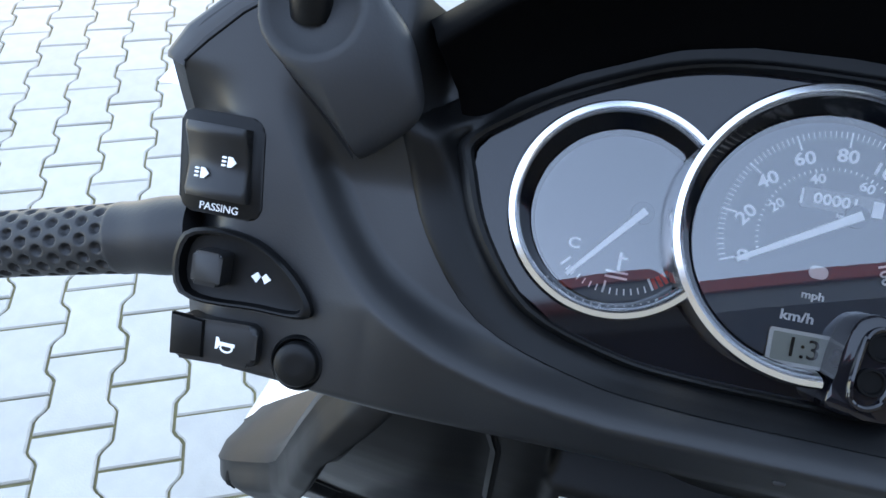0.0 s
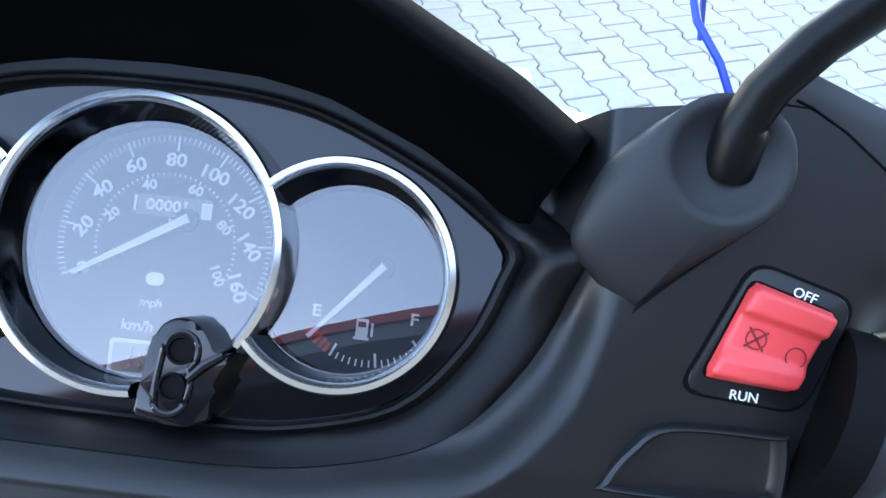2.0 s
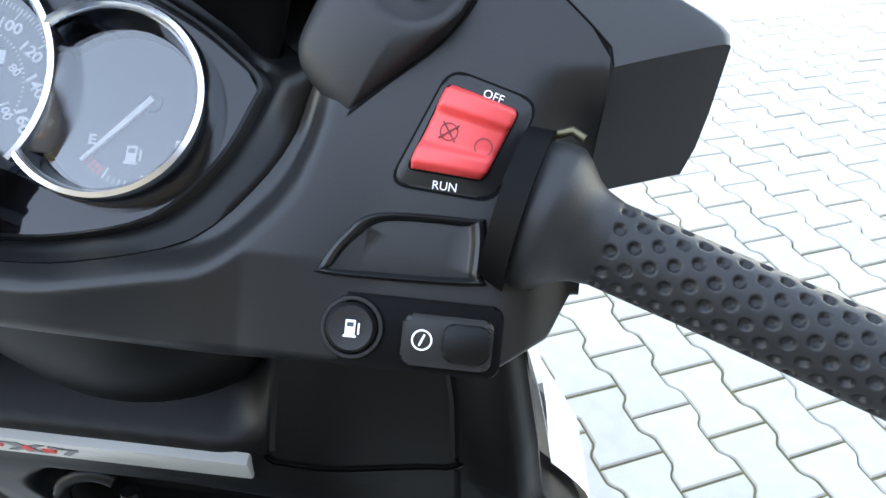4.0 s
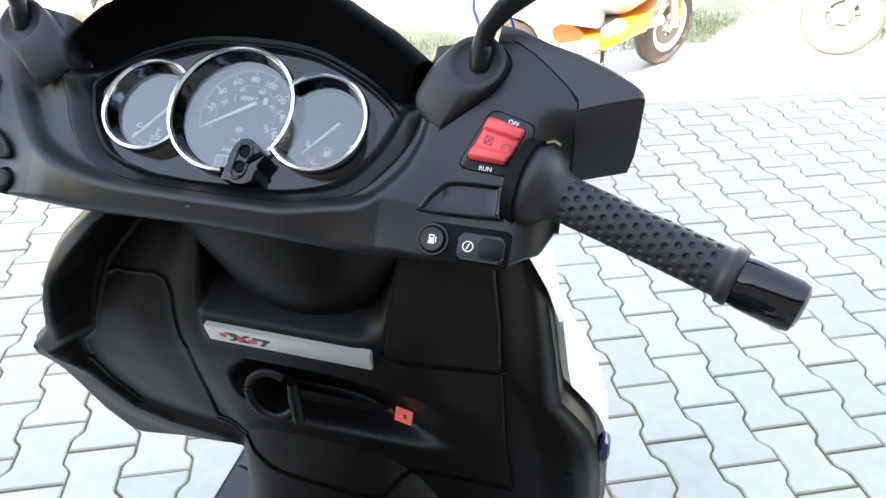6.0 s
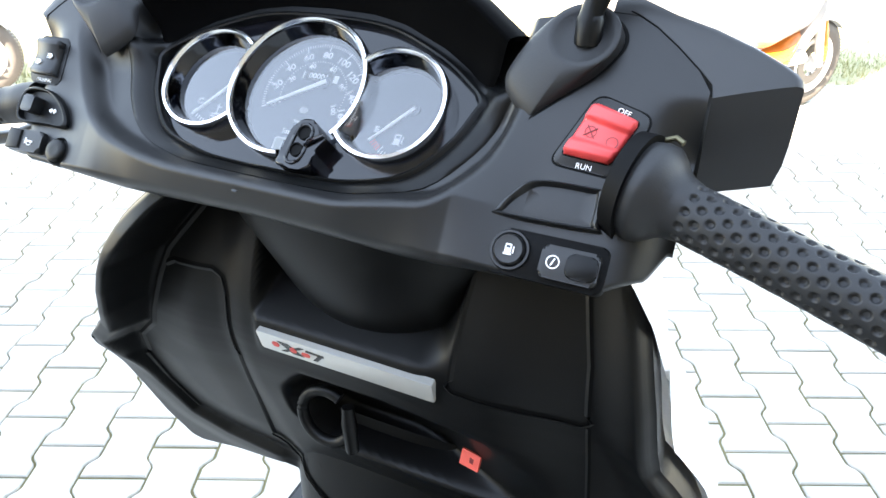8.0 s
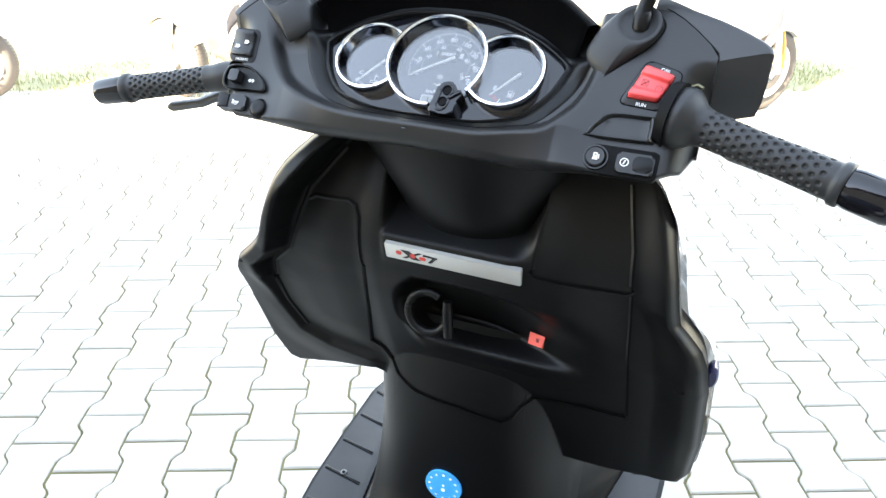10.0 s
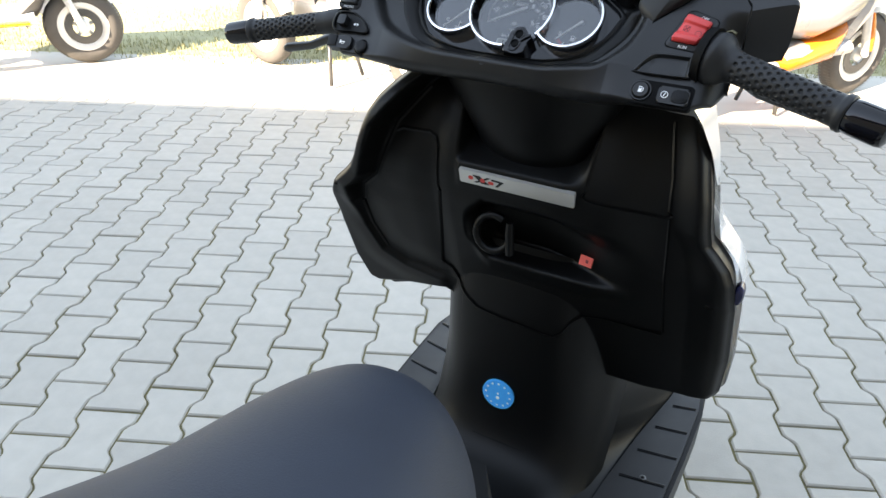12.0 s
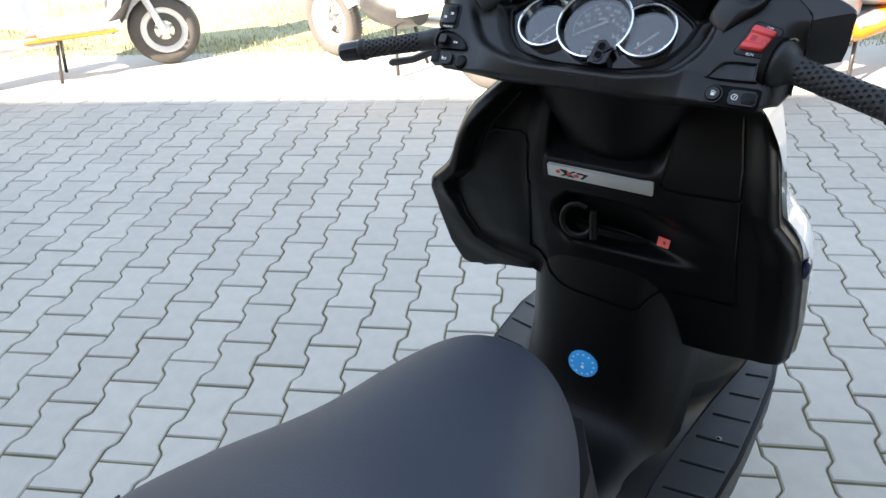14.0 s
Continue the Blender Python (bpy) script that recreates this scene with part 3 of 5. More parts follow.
def add_grip(start, end, label, rad, flare):
    """A rubber grip from collar to end; staggered round dents sunk into its skin."""
    st, en = Vector(start), Vector(end)
    d = (en - st).normalized()
    L = (en - st).length
    u = d.cross(Vector((0, 0, 1))).normalized()
    w = u.cross(d).normalized()
    prof = [(-0.014, rad + 0.0066 * flare), (-0.005, rad + 0.0090 * flare), (0.0, rad + 0.0089 * flare), (0.004, rad + 0.0064 * flare), (0.008, rad + 0.0031 * flare), (0.012, rad + 0.0012 * flare), (0.017, rad + 0.0003)]
    prof += [(0.018 + (L - 0.026) * k / 10, rad - 0.0004 * math.sin(k / 10 * math.pi)) for k in range(11)]
    prof += [(L - 0.0062, rad + 0.0004), (L - 0.005, rad + 0.0020), (L, rad + 0.0022), (L + 0.0015, rad + 0.0012), (L + 0.002, rad - 0.002)]
    a0, a1, cols, around, dent = 0.020, L - 0.014, 15, 12, 0.0021
    gap = (a1 - a0) / (cols - 1)
    rings, a, segs = [], -0.014, 168
    while a < L + 0.0021:
        r0 = interp(prof, a)
        ring = []
        i = round((a - a0) / gap)
        for k in range(segs):
            ang = math.tau * k / segs
            r = r0
            for c in (i - 1, i, i + 1):
                if 0 <= c < cols and abs(a - a0 - c * gap) < dent * 1.4:
                    j = ang / math.tau * around - 0.5 * (c % 2)
                    off = (j - round(j)) * math.tau / around * r0
                    q = math.hypot(off, a - a0 - c * gap) / dent
                    r -= 0.0019 * (1 - smooth01(0.70, 1.05, q))
            ring.append(st + d * a + (u * math.cos(ang) + w * math.sin(ang)) * r)
        rings.append(ring)
        a += 0.0006 if a > a0 - 0.005 and a < a1 + 0.004 else 0.0015
    g = part("handlebar_grip", loft(rings), RUBBER, scooter, label, angle=70)
    rb = rad + 0.0006
    bw = [(L - 0.001, rb - 0.0006), (L + 0.0025, rb - 0.0004), (L + 0.004, rb), (L + 0.008, rb + 0.0003), (L + 0.030, rb + 0.0003), (L + 0.034, rb - 0.0008), (L + 0.036, rb - 0.005), (L + 0.0362, 0.006)]
    part("bar_end_weight", loft([circle(st + d * a, u, w, r, 40) for a, r in bw]), GLOSS, scooter, "gloss black bar end weight")
    return g


GRIP_R = ((0.222, -0.030, 1.158), (0.334, -0.070, 1.140))
GRIP_L = ((-0.220, -0.029, 1.141), (-0.333, -0.047, 1.120))
add_grip(*GRIP_R, "black rubber throttle grip with round dents", 0.0143, 1.2)
add_grip(*GRIP_L, "black rubber grip with round dents", 0.0132, 0.15)
part("throttle_collar", loft([circle(Vector((0.206, -0.025, 1.160)), (0.26, 0.9, 0.35), (0, -0.36, 0.93), r, 32) for r in (0.026,)] + [circle(Vector((0.214, -0.028, 1.159)), (0.26, 0.9, 0.35), (0, -0.36, 0.93), 0.0275, 32)]), SHADE_BLACK, scooter)
part("brake_lever", tube([(-0.20, 0.01, 1.135), (-0.235, -0.002, 1.118), (-0.27, -0.012, 1.103), (-0.30, -0.022, 1.098), (-0.305, -0.024, 1.097)], [0.007, 0.006, 0.0055, 0.006, 0.003], 10), METALD, scooter, "dark metal brake lever")
part("brake_lever", tube([(0.20, 0.02, 1.150), (0.225, 0.012, 1.14), (0.26, 0.0, 1.125), (0.31, -0.012, 1.118), (0.33, -0.018, 1.117)], [0.007, 0.006, 0.0055, 0.006, 0.004], 10), METALD, scooter, "dark metal brake lever")
part("cable_nut", tube([(0.220, -0.012, 1.1795), (0.225, -0.012, 1.1815), (0.229, -0.014, 1.180)], 0.0015, 10), BRASSY, scooter)

# wings of the cover that shield the knuckles, flush with the pods
WINGS = {1: [((0.1800, 0.0603), (0.1810, 0.0725)), ((0.1934, 0.0596), (0.1935, 0.0700)), ((0.2037, 0.0538), (0.2125, 0.0628)), ((0.2157, 0.0448), (0.2325, 0.0575)), ((0.2278, 0.0344), (0.2520, 0.0500)), ((0.2340, 0.0285), (0.2660, 0.0430)), ((0.2352, 0.0255), (0.2715, 0.0395)), ((0.2359, 0.0235), (0.2740, 0.0368)), ((0.2362, 0.0215), (0.2745, 0.0335))],
         -1: [((0.1790, 0.0500), (0.1810, 0.0605)), ((0.1874, 0.0442), (0.1930, 0.0530)), ((0.1962, 0.0382), (0.2040, 0.0440)), ((0.2073, 0.0277), (0.2170, 0.0325)), ((0.2149, 0.0196), (0.2228, 0.0225)), ((0.2150, 0.0180), (0.2225, 0.0205))]}
for s, stations in WINGS.items():
    secs = []
    for k, (a, e) in enumerate(stations):
        a, e = Vector(a), Vector(e)
        out = (e - a).normalized()
        deep = 0.008 + 0.040 * smooth01(0, 4, k) if s > 0 else 0.008 + 0.020 * smooth01(0, 3, k)
        ring = []
        for f, dw in ((0.0, -0.0002), (0.35, 0.0002), (0.75, -0.0002), (0.9, -0.0010), (0.97, -0.0026), (1.0, -0.0055), (0.995, -0.012), (0.97, -0.016), (0.90, -0.019), (0.4, -0.019), (0.0, -0.019)):
            p = a.lerp(e, f)
            q = dp(p.x * s, p.y, pod_h(p.y) + max(dw, -0.0055))
            q.z -= deep * max(0.0, -dw - 0.0055) / 0.0135
            ring.append(q)
        secs.append(ring)
    part("knuckle_wing", loft(secs), WING, scooter, "matte black wing of the handlebar cover", angle=42)
for s, pts in ((1, ((0.1890, 0.0612), (0.1934, 0.0596), (0.2037, 0.0538), (0.2157, 0.0448), (0.2278, 0.0344), (0.2347, 0.0277), (0.2359, 0.0220))), (-1, ((0.180, 0.0490), (0.1874, 0.0442), (0.1962, 0.0382), (0.2073, 0.0277), (0.2149, 0.0196)))):
    part("cover_seam", tube([dp(u * s, v, pod_h(v)) for u, v in pts], 0.00042, 8), SHADE_BLACK, cover)

# mirror boots and stems
for s in (1, -1):
    base = smooth_loop([(0.1515, -0.0015), (0.1535, 0.0005), (0.163, 0.0095), (0.181, 0.026), (0.190, 0.044), (0.180, 0.056), (0.160, 0.056), (0.143, 0.044), (0.134, 0.026), (0.133, 0.015), (0.1415, 0.005), (0.1495, -0.001)], 5)
    b3 = [dp(u * s, v, pod_h(v) - 0.004) for u, v in base]
    uu, vv, nn = (DASH.to_3x3() @ Vector(q) for q in ((1, 0, 0), (0, 1, 0), (0, 0, 1)))
    cen = sum(b3, Vector()) / len(b3)
    crown = dp(0.170 * s, 0.041, 0.0305)
    rings = [b3]
    for t, r_, dh in ((0.04, 0.019, 0.0035), (0.2, 0.019, 0.0040), (0.4, 0.019, 0.0036), (0.6, 0.019, 0.0028), (0.8, 0.019, 0.0016), (0.94, 0.019, 0.0005), (1.0, 0.0182, 0.0), (1.0, 0.0165, 0.0004), (1.0, 0.0145, -0.0008), (1.0, 0.011, -0.0025), (1.0, 0.007, -0.003)):
        ring = []
        for p in b3:
            d = p - cen
            ang = math.atan2(d.dot(vv), d.dot(uu))
            goal = crown + (uu * math.cos(ang) + vv * math.sin(ang)) * r_
            ring.append(p.lerp(goal, t) + nn * dh)
        rings.append(ring)
    boot = part("mirror_boot", loft(rings), RUBBER, scooter, "black rubber mirror boot", angle=70)
    side = base[2:26]
    strips = []
    for q in (0.995, 1.055):
        strips.append([dp((0.160 + (u - 0.160) * q) * s, 0.028 + (v - 0.028) * q, pod_h(v) + 0.0007) for u, v in side])
    part("boot_seam", loft(strips, closed=False, caps=False), SHADE_BLACK, boot)
    t0 = Vector((0.172 * s, 0.012, 1.219))
    part("mirror_stem", loft([circle(t0 + Vector(q), (1, 0, -0.5 * k), (0, 1, -0.3 * abs(k)), r_, 20) for q, k, r_ in (((0, 0, -0.004), 0, 0.0072), ((0, 0.001, 0.008), 0, 0.0070), ((0, 0.002, 0.010), 0, 0.0062), ((0.003 * s, 0.003, 0.020), 0.4 * s, 0.0061), ((0.012 * s, 0.007, 0.031), 1.2 * s, 0.0058), ((0.034 * s, 0.016, 0.048), 2 * s, 0.0054), ((0.10 * s, 0.045, 0.09), s * 2.4, 0.0052), ((0.19 * s, 0.085, 0.15), s * 2, 0.005))]), PLASTIC2, scooter, "black mirror stem")
    c = t0 + Vector((0.22 * s, 0.095, 0.17))
    part("mirror_head", loft([circle(c + Vector((0, y, 0)), (1, 0, 0.15 * s), (0, 0, 1), r, 28, r * 0.6) for y, r in ((0.03, 0.02), (0.02, 0.05), (0.0, 0.062), (-0.008, 0.06), (-0.009, 0.02))]), PLASTIC2, scooter, "black mirror housing")
    if s > 0:
        part("zip_tab", prism(rounded(0.0034, 0.0012, 0.0004, 0.1700, 0.0172, 0.7), 0.0185, 0.0206, DASH), BRASSY, boot, smooth=False)

part("cable", tube([(0.173, 0.022, 1.225), (0.1665, 0.031, 1.236), (0.1600, 0.042, 1.2425), (0.157, 0.055, 1.252), (0.160, 0.072, 1.258), (0.170, 0.090, 1.245), (0.180, 0.10, 1.21)], 0.0012, 8), BLUECABLE, scooter, "thin blue cable behind the mirror stem")

# right switches
def rounded_quad(corners, r, n=6):
    """Four corners, each rounded by a quadratic arc."""
    out, m = [], len(corners)
    for i in range(m):
        p, q, w = Vector(corners[i]), Vector(corners[i - 1]), Vector(corners[(i + 1) % m])
        a, b = p + (q - p).normalized() * r, p + (w - p).normalized() * r
        for k in range(n + 1):
            t = k / n
            out.append(tuple(a * (1 - t) ** 2 + p * 2 * t * (1 - t) + b * t * t))
    return out


SWC = Vector((0.1916, -0.0062))
fr = side_frame(1, SWC.y, SWC.x)
Q_PLATE = [Vector(p) - SWC for p in ((0.1841, 0.0148), (0.2119, 0.0068), (0.2016, -0.0245), (0.1689, -0.0219))]
Q_ROCK = [Vector(p) - SWC for p in ((0.1836, 0.0106), (0.2070, 0.0038), (0.1980, -0.0193), (0.1733, -0.0175))]
plate = part("engine_stop_switch", prism(rounded_quad([p * 1.05 for p in Q_PLATE], 0.0065), -0.004, 0.0010, fr, 0.0006), PLASTIC, scooter, "red engine stop rocker in a black frame")
# black sheets just proud of the surface paint the shade round plate and rocker
part("frame_groove_shade", prism(rounded_quad([p * 1.10 for p in Q_PLATE], 0.007), -0.004, 0.0005, fr), SHADE_BLACK, plate)
part("rocker_slot_shade", prism(rounded_quad([p * 1.05 for p in Q_ROCK], 0.003), 0.0004, 0.0013, fr), SHADE_BLACK, plate)
N_R = 36
secs = []
for k in range(N_R + 1):
    t = k / N_R
    lo, hi = Q_ROCK[3].lerp(Q_ROCK[0], t), Q_ROCK[2].lerp(Q_ROCK[1], t)
    w = 0.0042 + 0.0026 * smooth01(0.66, 0.74, t) + 0.0024 * (1 - smooth01(0.20, 0.36, t)) - 0.0030 * (1 - smooth01(0.0, 0.07, t)) - 0.0030 * smooth01(0.93, 1.0, t)
    pinch = 0.04 * ((1 - smooth01(0.0, 0.10, t)) + smooth01(0.90, 1.0, t))
    ring = []
    for f, z in ((pinch, -0.002), (pinch, w - 0.0016), (pinch + 0.025, w - 0.0005), (pinch + 0.07, w), (0.5, w + 0.0003), (0.93 - pinch, w), (0.975 - pinch, w - 0.0005), (1 - pinch, w - 0.0016), (1 - pinch, -0.002)):
        p = lo.lerp(hi, f)
        ring.append(fr @ Vector((p.x, p.y, z)))
    secs.append(ring)
rocker = part("red_rocker", loft(secs, closed=True), RED, plate, "bright red rocker", angle=50)
ey_ = fr @ Vector((0, 1, 0)) - fr @ Vector((0, 0, 0))
part("run_icon", loft([circle(fr @ Vector((0.0052, -0.0030, 0.0046)), (1, 0, 0), ey_, r, 24) for r in (0.0030, 0.0026)], caps=False), DARKRED, rocker)
part("off_icon", loft([circle(fr @ Vector((-0.0062, 0.0010, 0.0046)), (1, 0, 0), ey_, r, 24) for r in (0.0030, 0.0026)], caps=False), DARKRED, rocker)
for rot_ in (0.6, -1.0):
    part("off_cross", prism(rounded(0.0078, 0.0005, 0.0002, -0.0062, 0.0010, rot_), 0.0044, 0.0048, fr), DARKRED, rocker, smooth=False)
text_part("switch_text", "OFF", 0.0040, fr @ Matrix.Translation((0.0068, 0.0142, 0.0013)) @ Matrix.Rotation(-0.28, 4, "Z"), PRINT, plate)
text_part("switch_text", "RUN", 0.0040, fr @ Matrix.Translation((-0.0060, -0.0163, 0.0013)) @ Matrix.Rotation(-0.05, 4, "Z"), PRINT, plate)
blank = smooth_loop([(0.1985, -0.034), (0.199, -0.049), (0.196, -0.0525), (0.152, -0.0535), (0.1498, -0.051), (0.156, -0.041), (0.166, -0.0335), (0.194, -0.0325)], 5)
bc = Vector((0.177, -0.0435))
blank_l = [(u - bc.x, v - bc.y) for u, v in blank]
fb = side_frame(1, bc.y, bc.x)
part("blank_switch_frame", loft([[fb @ Vector((u * k, v * k, w)) for u, v in blank_l] for k, w in ((1.10, -0.002), (1.08, 0.0016), (1.04, 0.0036), (0.98, 0.0042), (0.92, 0.0036), (0.86, 0.0008), (0.83, 0.0004), (0.5, 0.0006))]), PLASTIC, scooter, "raised frame round a blank switch")
# no hollow here: a slightly raised black slab paints the bay's shade
part("button_bay_shade", prism(rounded(0.060, 0.0235, 0.004), -0.006, 0.0010, side_frame(1, -0.0705, 0.179), 0.0015), SHADE_BLACK, scooter, "raised near-black slab painted as the shaded recess of two push buttons")


def round_button(name, x, v, r, label):
    f = side_frame(1, v, x)
    ex, ey = (1, 0, 0), (f @ Vector((0, 1, 0)) - f @ Vector((0, 0, 0)))
    o = part(name, loft([circle(f @ Vector((0, 0, w)), ex, ey, k, 40) for k, w in ((r * 1.3, -0.004), (r * 1.3, 0.001), (r * 1.22, 0.0025), (r * 1.08, 0.0025), (r * 1.05, 0.0), (r, 0.0), (r * 0.98, 0.0035), (r * 0.86, 0.0048), (r * 0.5, 0.0045))]), PLASTIC, scooter, label, angle=55)
    return o, f


fbut, ff = round_button("fuel_flap_button", 0.1605, -0.0700, 0.0082, "round black button with white fuel pump sign")
pump_icon(0, 0, 0.0052, ff, 0.0046, fbut)
fs = side_frame(1, -0.0715, 0.1915)
stb = part("start_button", prism(rounded(0.029, 0.0165, 0.003), -0.004, 0.0042, fs, 0.0018, 3), PLASTIC, scooter, "black starter push button with white sign")
part("thumb_pad", prism(rounded(0.0155, 0.0125, 0.004, 0.0062, 0), 0.0040, 0.0052, fs, 0.001, 2), PLASTIC2, stb)
part("start_icon", loft([circle(fs @ Vector((-0.0080, 0.0, 0.0044)), (1, 0, 0), (fs @ Vector((0, 1, 0)) - fs @ Vector((0, 0, 0))), r, 24) for r in (0.0034, 0.0028)], caps=False), PRINT, stb)
part("start_icon", prism(rounded(0.0007, 0.0040, 0.0002, -0.008, 0, -0.4), 0.0043, 0.0046, fs), PRINT, stb, smooth=False)

# left switches
fl = side_frame(-1, -0.0120, -0.1965, -0.001)
lp = part("headlight_switch", prism(rounded(0.0300, 0.0345, 0.0045, skew=-0.10), -0.004, 0.0014, fl, 0.001), PLASTIC2, scooter, "black headlight rocker with white lamp signs")
secs = []
for k in range(13):
    t = k / 12
    v = -0.0115 + 0.0245 * t
    w = 0.0045 + 0.0035 * abs(2 * t - 0.9) ** 1.3 - (0.0015 if k in (0, 12) else 0)
    secs.append([fl @ Vector((u - 0.10 * v, v, z)) for u, z in ((-0.0108, -0.002), (-0.0108, w - 0.001), (-0.0097, w), (0, w + 0.0002), (0.0097, w), (0.0108, w - 0.001), (0.0108, -0.002))])
rk = part("rocker", loft(secs), PLASTIC, lp, angle=50)
for u, v in ((-0.0045, -0.0035), (0.0045, 0.0015)):
    part("lamp_icon", prism([(u - 0.0002, v - 0.0018), (u + 0.0012, v - 0.0017), (u + 0.0027, v), (u + 0.0012, v + 0.0017), (u - 0.0002, v + 0.0018)], 0.0056, 0.0062, fl), PRINT, rk, smooth=False)
    for k in range(3):
        part("beam_icon", prism(rounded(0.0014, 0.0007, 0.0002, u - 0.0016, v + 0.0013 * (k - 1)), 0.0056, 0.0062, fl), PRINT, rk, smooth=False)
text_part("switch_text", "PASSING", 0.0037, fl @ Matrix.Translation((0.0012, -0.0148, 0.0016)), PRINT, lp)
tl_o = smooth_loop([(-0.2035, -0.0375), (-0.183, -0.0350), (-0.166, -0.0440), (-0.1585, -0.0560), (-0.176, -0.0575), (-0.2025, -0.0570)], 5)
tc_ = Vector((-0.184, -0.0475))
ft = side_frame(-1, tc_.y, tc_.x, 0.0030)
tl_l = [(u - tc_.x, v - tc_.y) for u, v in tl_o]
tn = part("indicator_switch", loft([[ft @ Vector((u * k, v * k, w)) for u, v in tl_l] for k, w in ((1.08, -0.003), (1.07, 0.001), (1.0, 0.002), (0.94, 0.0018), (0.90, -0.0020), (0.7, -0.0024))]), PLASTIC2, scooter, "black sliding indicator switch with white arrows")
part("slider", prism(rounded(0.0105, 0.0115, 0.0015, -0.0085, 0.001), -0.003, 0.0060, ft, 0.0015), PLASTIC, tn)
for s_ in (-1, 1):
    part("arrow_icon", prism([(0.0075 + 0.0002 * s_, 0.0004), (0.0075 + 0.0015 * s_, 0.0018), (0.0075 + 0.0036 * s_, 0.0), (0.0075 + 0.0015 * s_, -0.0018)], -0.0025, -0.0018, ft), PRINT, tn, smooth=False)
fh = side_frame(-1, -0.0712, -0.1885, 0.0)
hn = part("horn_button", prism(rounded(0.031, 0.0150, 0.0035, 0, 0, 0.06), -0.006, 0.0045, fh, 0.002, 3), PLASTIC, scooter, "black horn button with white horn sign")
part("thumb_pad", prism([(-0.0162, 0.0074), (-0.0040, 0.0068), (-0.0030, -0.0062), (-0.0150, -0.0072)], 0.003, 0.0062, fh, 0.0016), PLASTIC2, hn)
part("horn_icon", prism([(0.0010, -0.0021), (0.0018, -0.0019), (0.0024, -0.0006), (0.0078, -0.0006), (0.0078, 0.0006), (0.0024, 0.0006), (0.0018, 0.0019), (0.0010, 0.0021)], 0.0044, 0.005, fh), PRINT, hn, smooth=False)
part("horn_icon", tube([fh @ Vector((0.0050 + 0.0021 * math.cos(a), -0.0012 + 0.0014 * math.sin(a), 0.0048)) for a in [2 * math.pi * k / 16 for k in range(17)]], 0.00035, 6), PRINT, hn)
fc = side_frame(-1, -0.0730, -0.1590)
part("round_button", loft([circle(fc @ Vector((0, 0, w)), (1, 0, 0), (fc @ Vector((0, 1, 0)) - fc @ Vector((0, 0, 0))), k, 40) for k, w in ((0.0098, -0.004), (0.0098, 0.001), (0.0088, 0.0022), (0.0078, 0.001), (0.0076, 0.0042), (0.0068, 0.005), (0.003, 0.0048))]), PLASTIC2, scooter, "plain round black button", angle=55)

# ---- leg shield ----
# the tunnel's cross section: distance from its crest line, and how far the skin has fallen
SECTION = ((0.0, 0.0), (0.04, 0.0006), (0.065, 0.003), (0.082, 0.008), (0.096, 0.016), (0.108, 0.027), (0.118, 0.041), (0.128, 0.058), (0.140, 0.078))
SH_L = [(0.700, -0.236), (0.708, -0.247), (0.722, -0.260), (0.764, -0.272), (0.836, -0.276), (0.870, -0.272), (0.892, -0.267), (0.906, -0.261), (0.917, -0.254), (0.927, -0.245), (0.937, -0.234), (0.947, -0.223), (0.960, -0.211), (0.976, -0.2015), (0.995, -0.194), (1.013, -0.187), (1.031, -0.179), (1.045, -0.172), (1.060, -0.162), (1.071, -0.152), (1.086, -0.137), (1.10, -0.120)]
# how near the rider the upper left rim stands, by height
WING_Y = [(0.84, 0.0), (0.90, -0.024), (0.94, -0.035), (0.975, -0.046), (1.00, -0.050), (1.02, -0.050), (1.04, -0.047), (1.057, -0.041), (1.07, -0.033), (1.10, -0.008)]
SH_R = [(0.640, 0.268), (0.685, 0.290), (0.70, 0.295), (0.774, 0.296), (0.869, 0.289), (0.905, 0.282), (0.922, 0.274), (0.938, 0.260), (0.948, 0.250), (0.965, 0.246), (0.996, 0.240), (1.048, 0.226), (1.083, 0.211), (1.10, 0.200)]
BOT = [(-0.30, 0.722), (-0.255, 0.712), (-0.236, 0.706), (-0.171, 0.726), (-0.106, 0.742), (-0.05, 0.70), (0.10, 0.65), (0.20, 0.655), (0.26, 0.668), (0.296, 0.685)]
BASE = [(0.60, 0.102), (0.90, 0.003), (0.94, -0.008), (0.97, -0.012), (1.0, -0.008), (1.03, 0.002), (1.06, 0.016), (1.10, 0.042)]
RIM_IN = [(-0.080, 1.100), (-0.117, 1.067), (-0.153, 1.022), (-0.170, 0.975), (-0.184, 0.943), (-0.211, 0.918), (-0.218, 0.890), (-0.214, 0.845), (-0.198, 0.803), (-0.165, 0.786), (-0.104, 0.776), (-0.06, 0.770)]
RIM_RT = [(0.70, 0.262), (0.854, 0.256), (0.92, 0.246), (0.940, 0.238), (0.962, 0.225), (1.035, 0.208), (1.10, 0.186)]
SPINE = [(0.046, 0.860), (0.036, 0.820), (0.029, 0.790), (0.025, 0.755), (0.023, 0.720), (0.0215, 0.680), (0.020, 0.640), (0.018, 0.600), (0.013, 0.565), (0.002, 0.538), (-0.020, 0.518), (-0.060, 0.506), (-0.110, 0.506), (-0.160, 0.520), (-0.200, 0.550), (-0.240, 0.63), (-0.265, 0.73), (-0.290, 0.80)]
SPINE_YZ = sorted((z, y) for y, z in SPINE[:8])
CX = 0.015


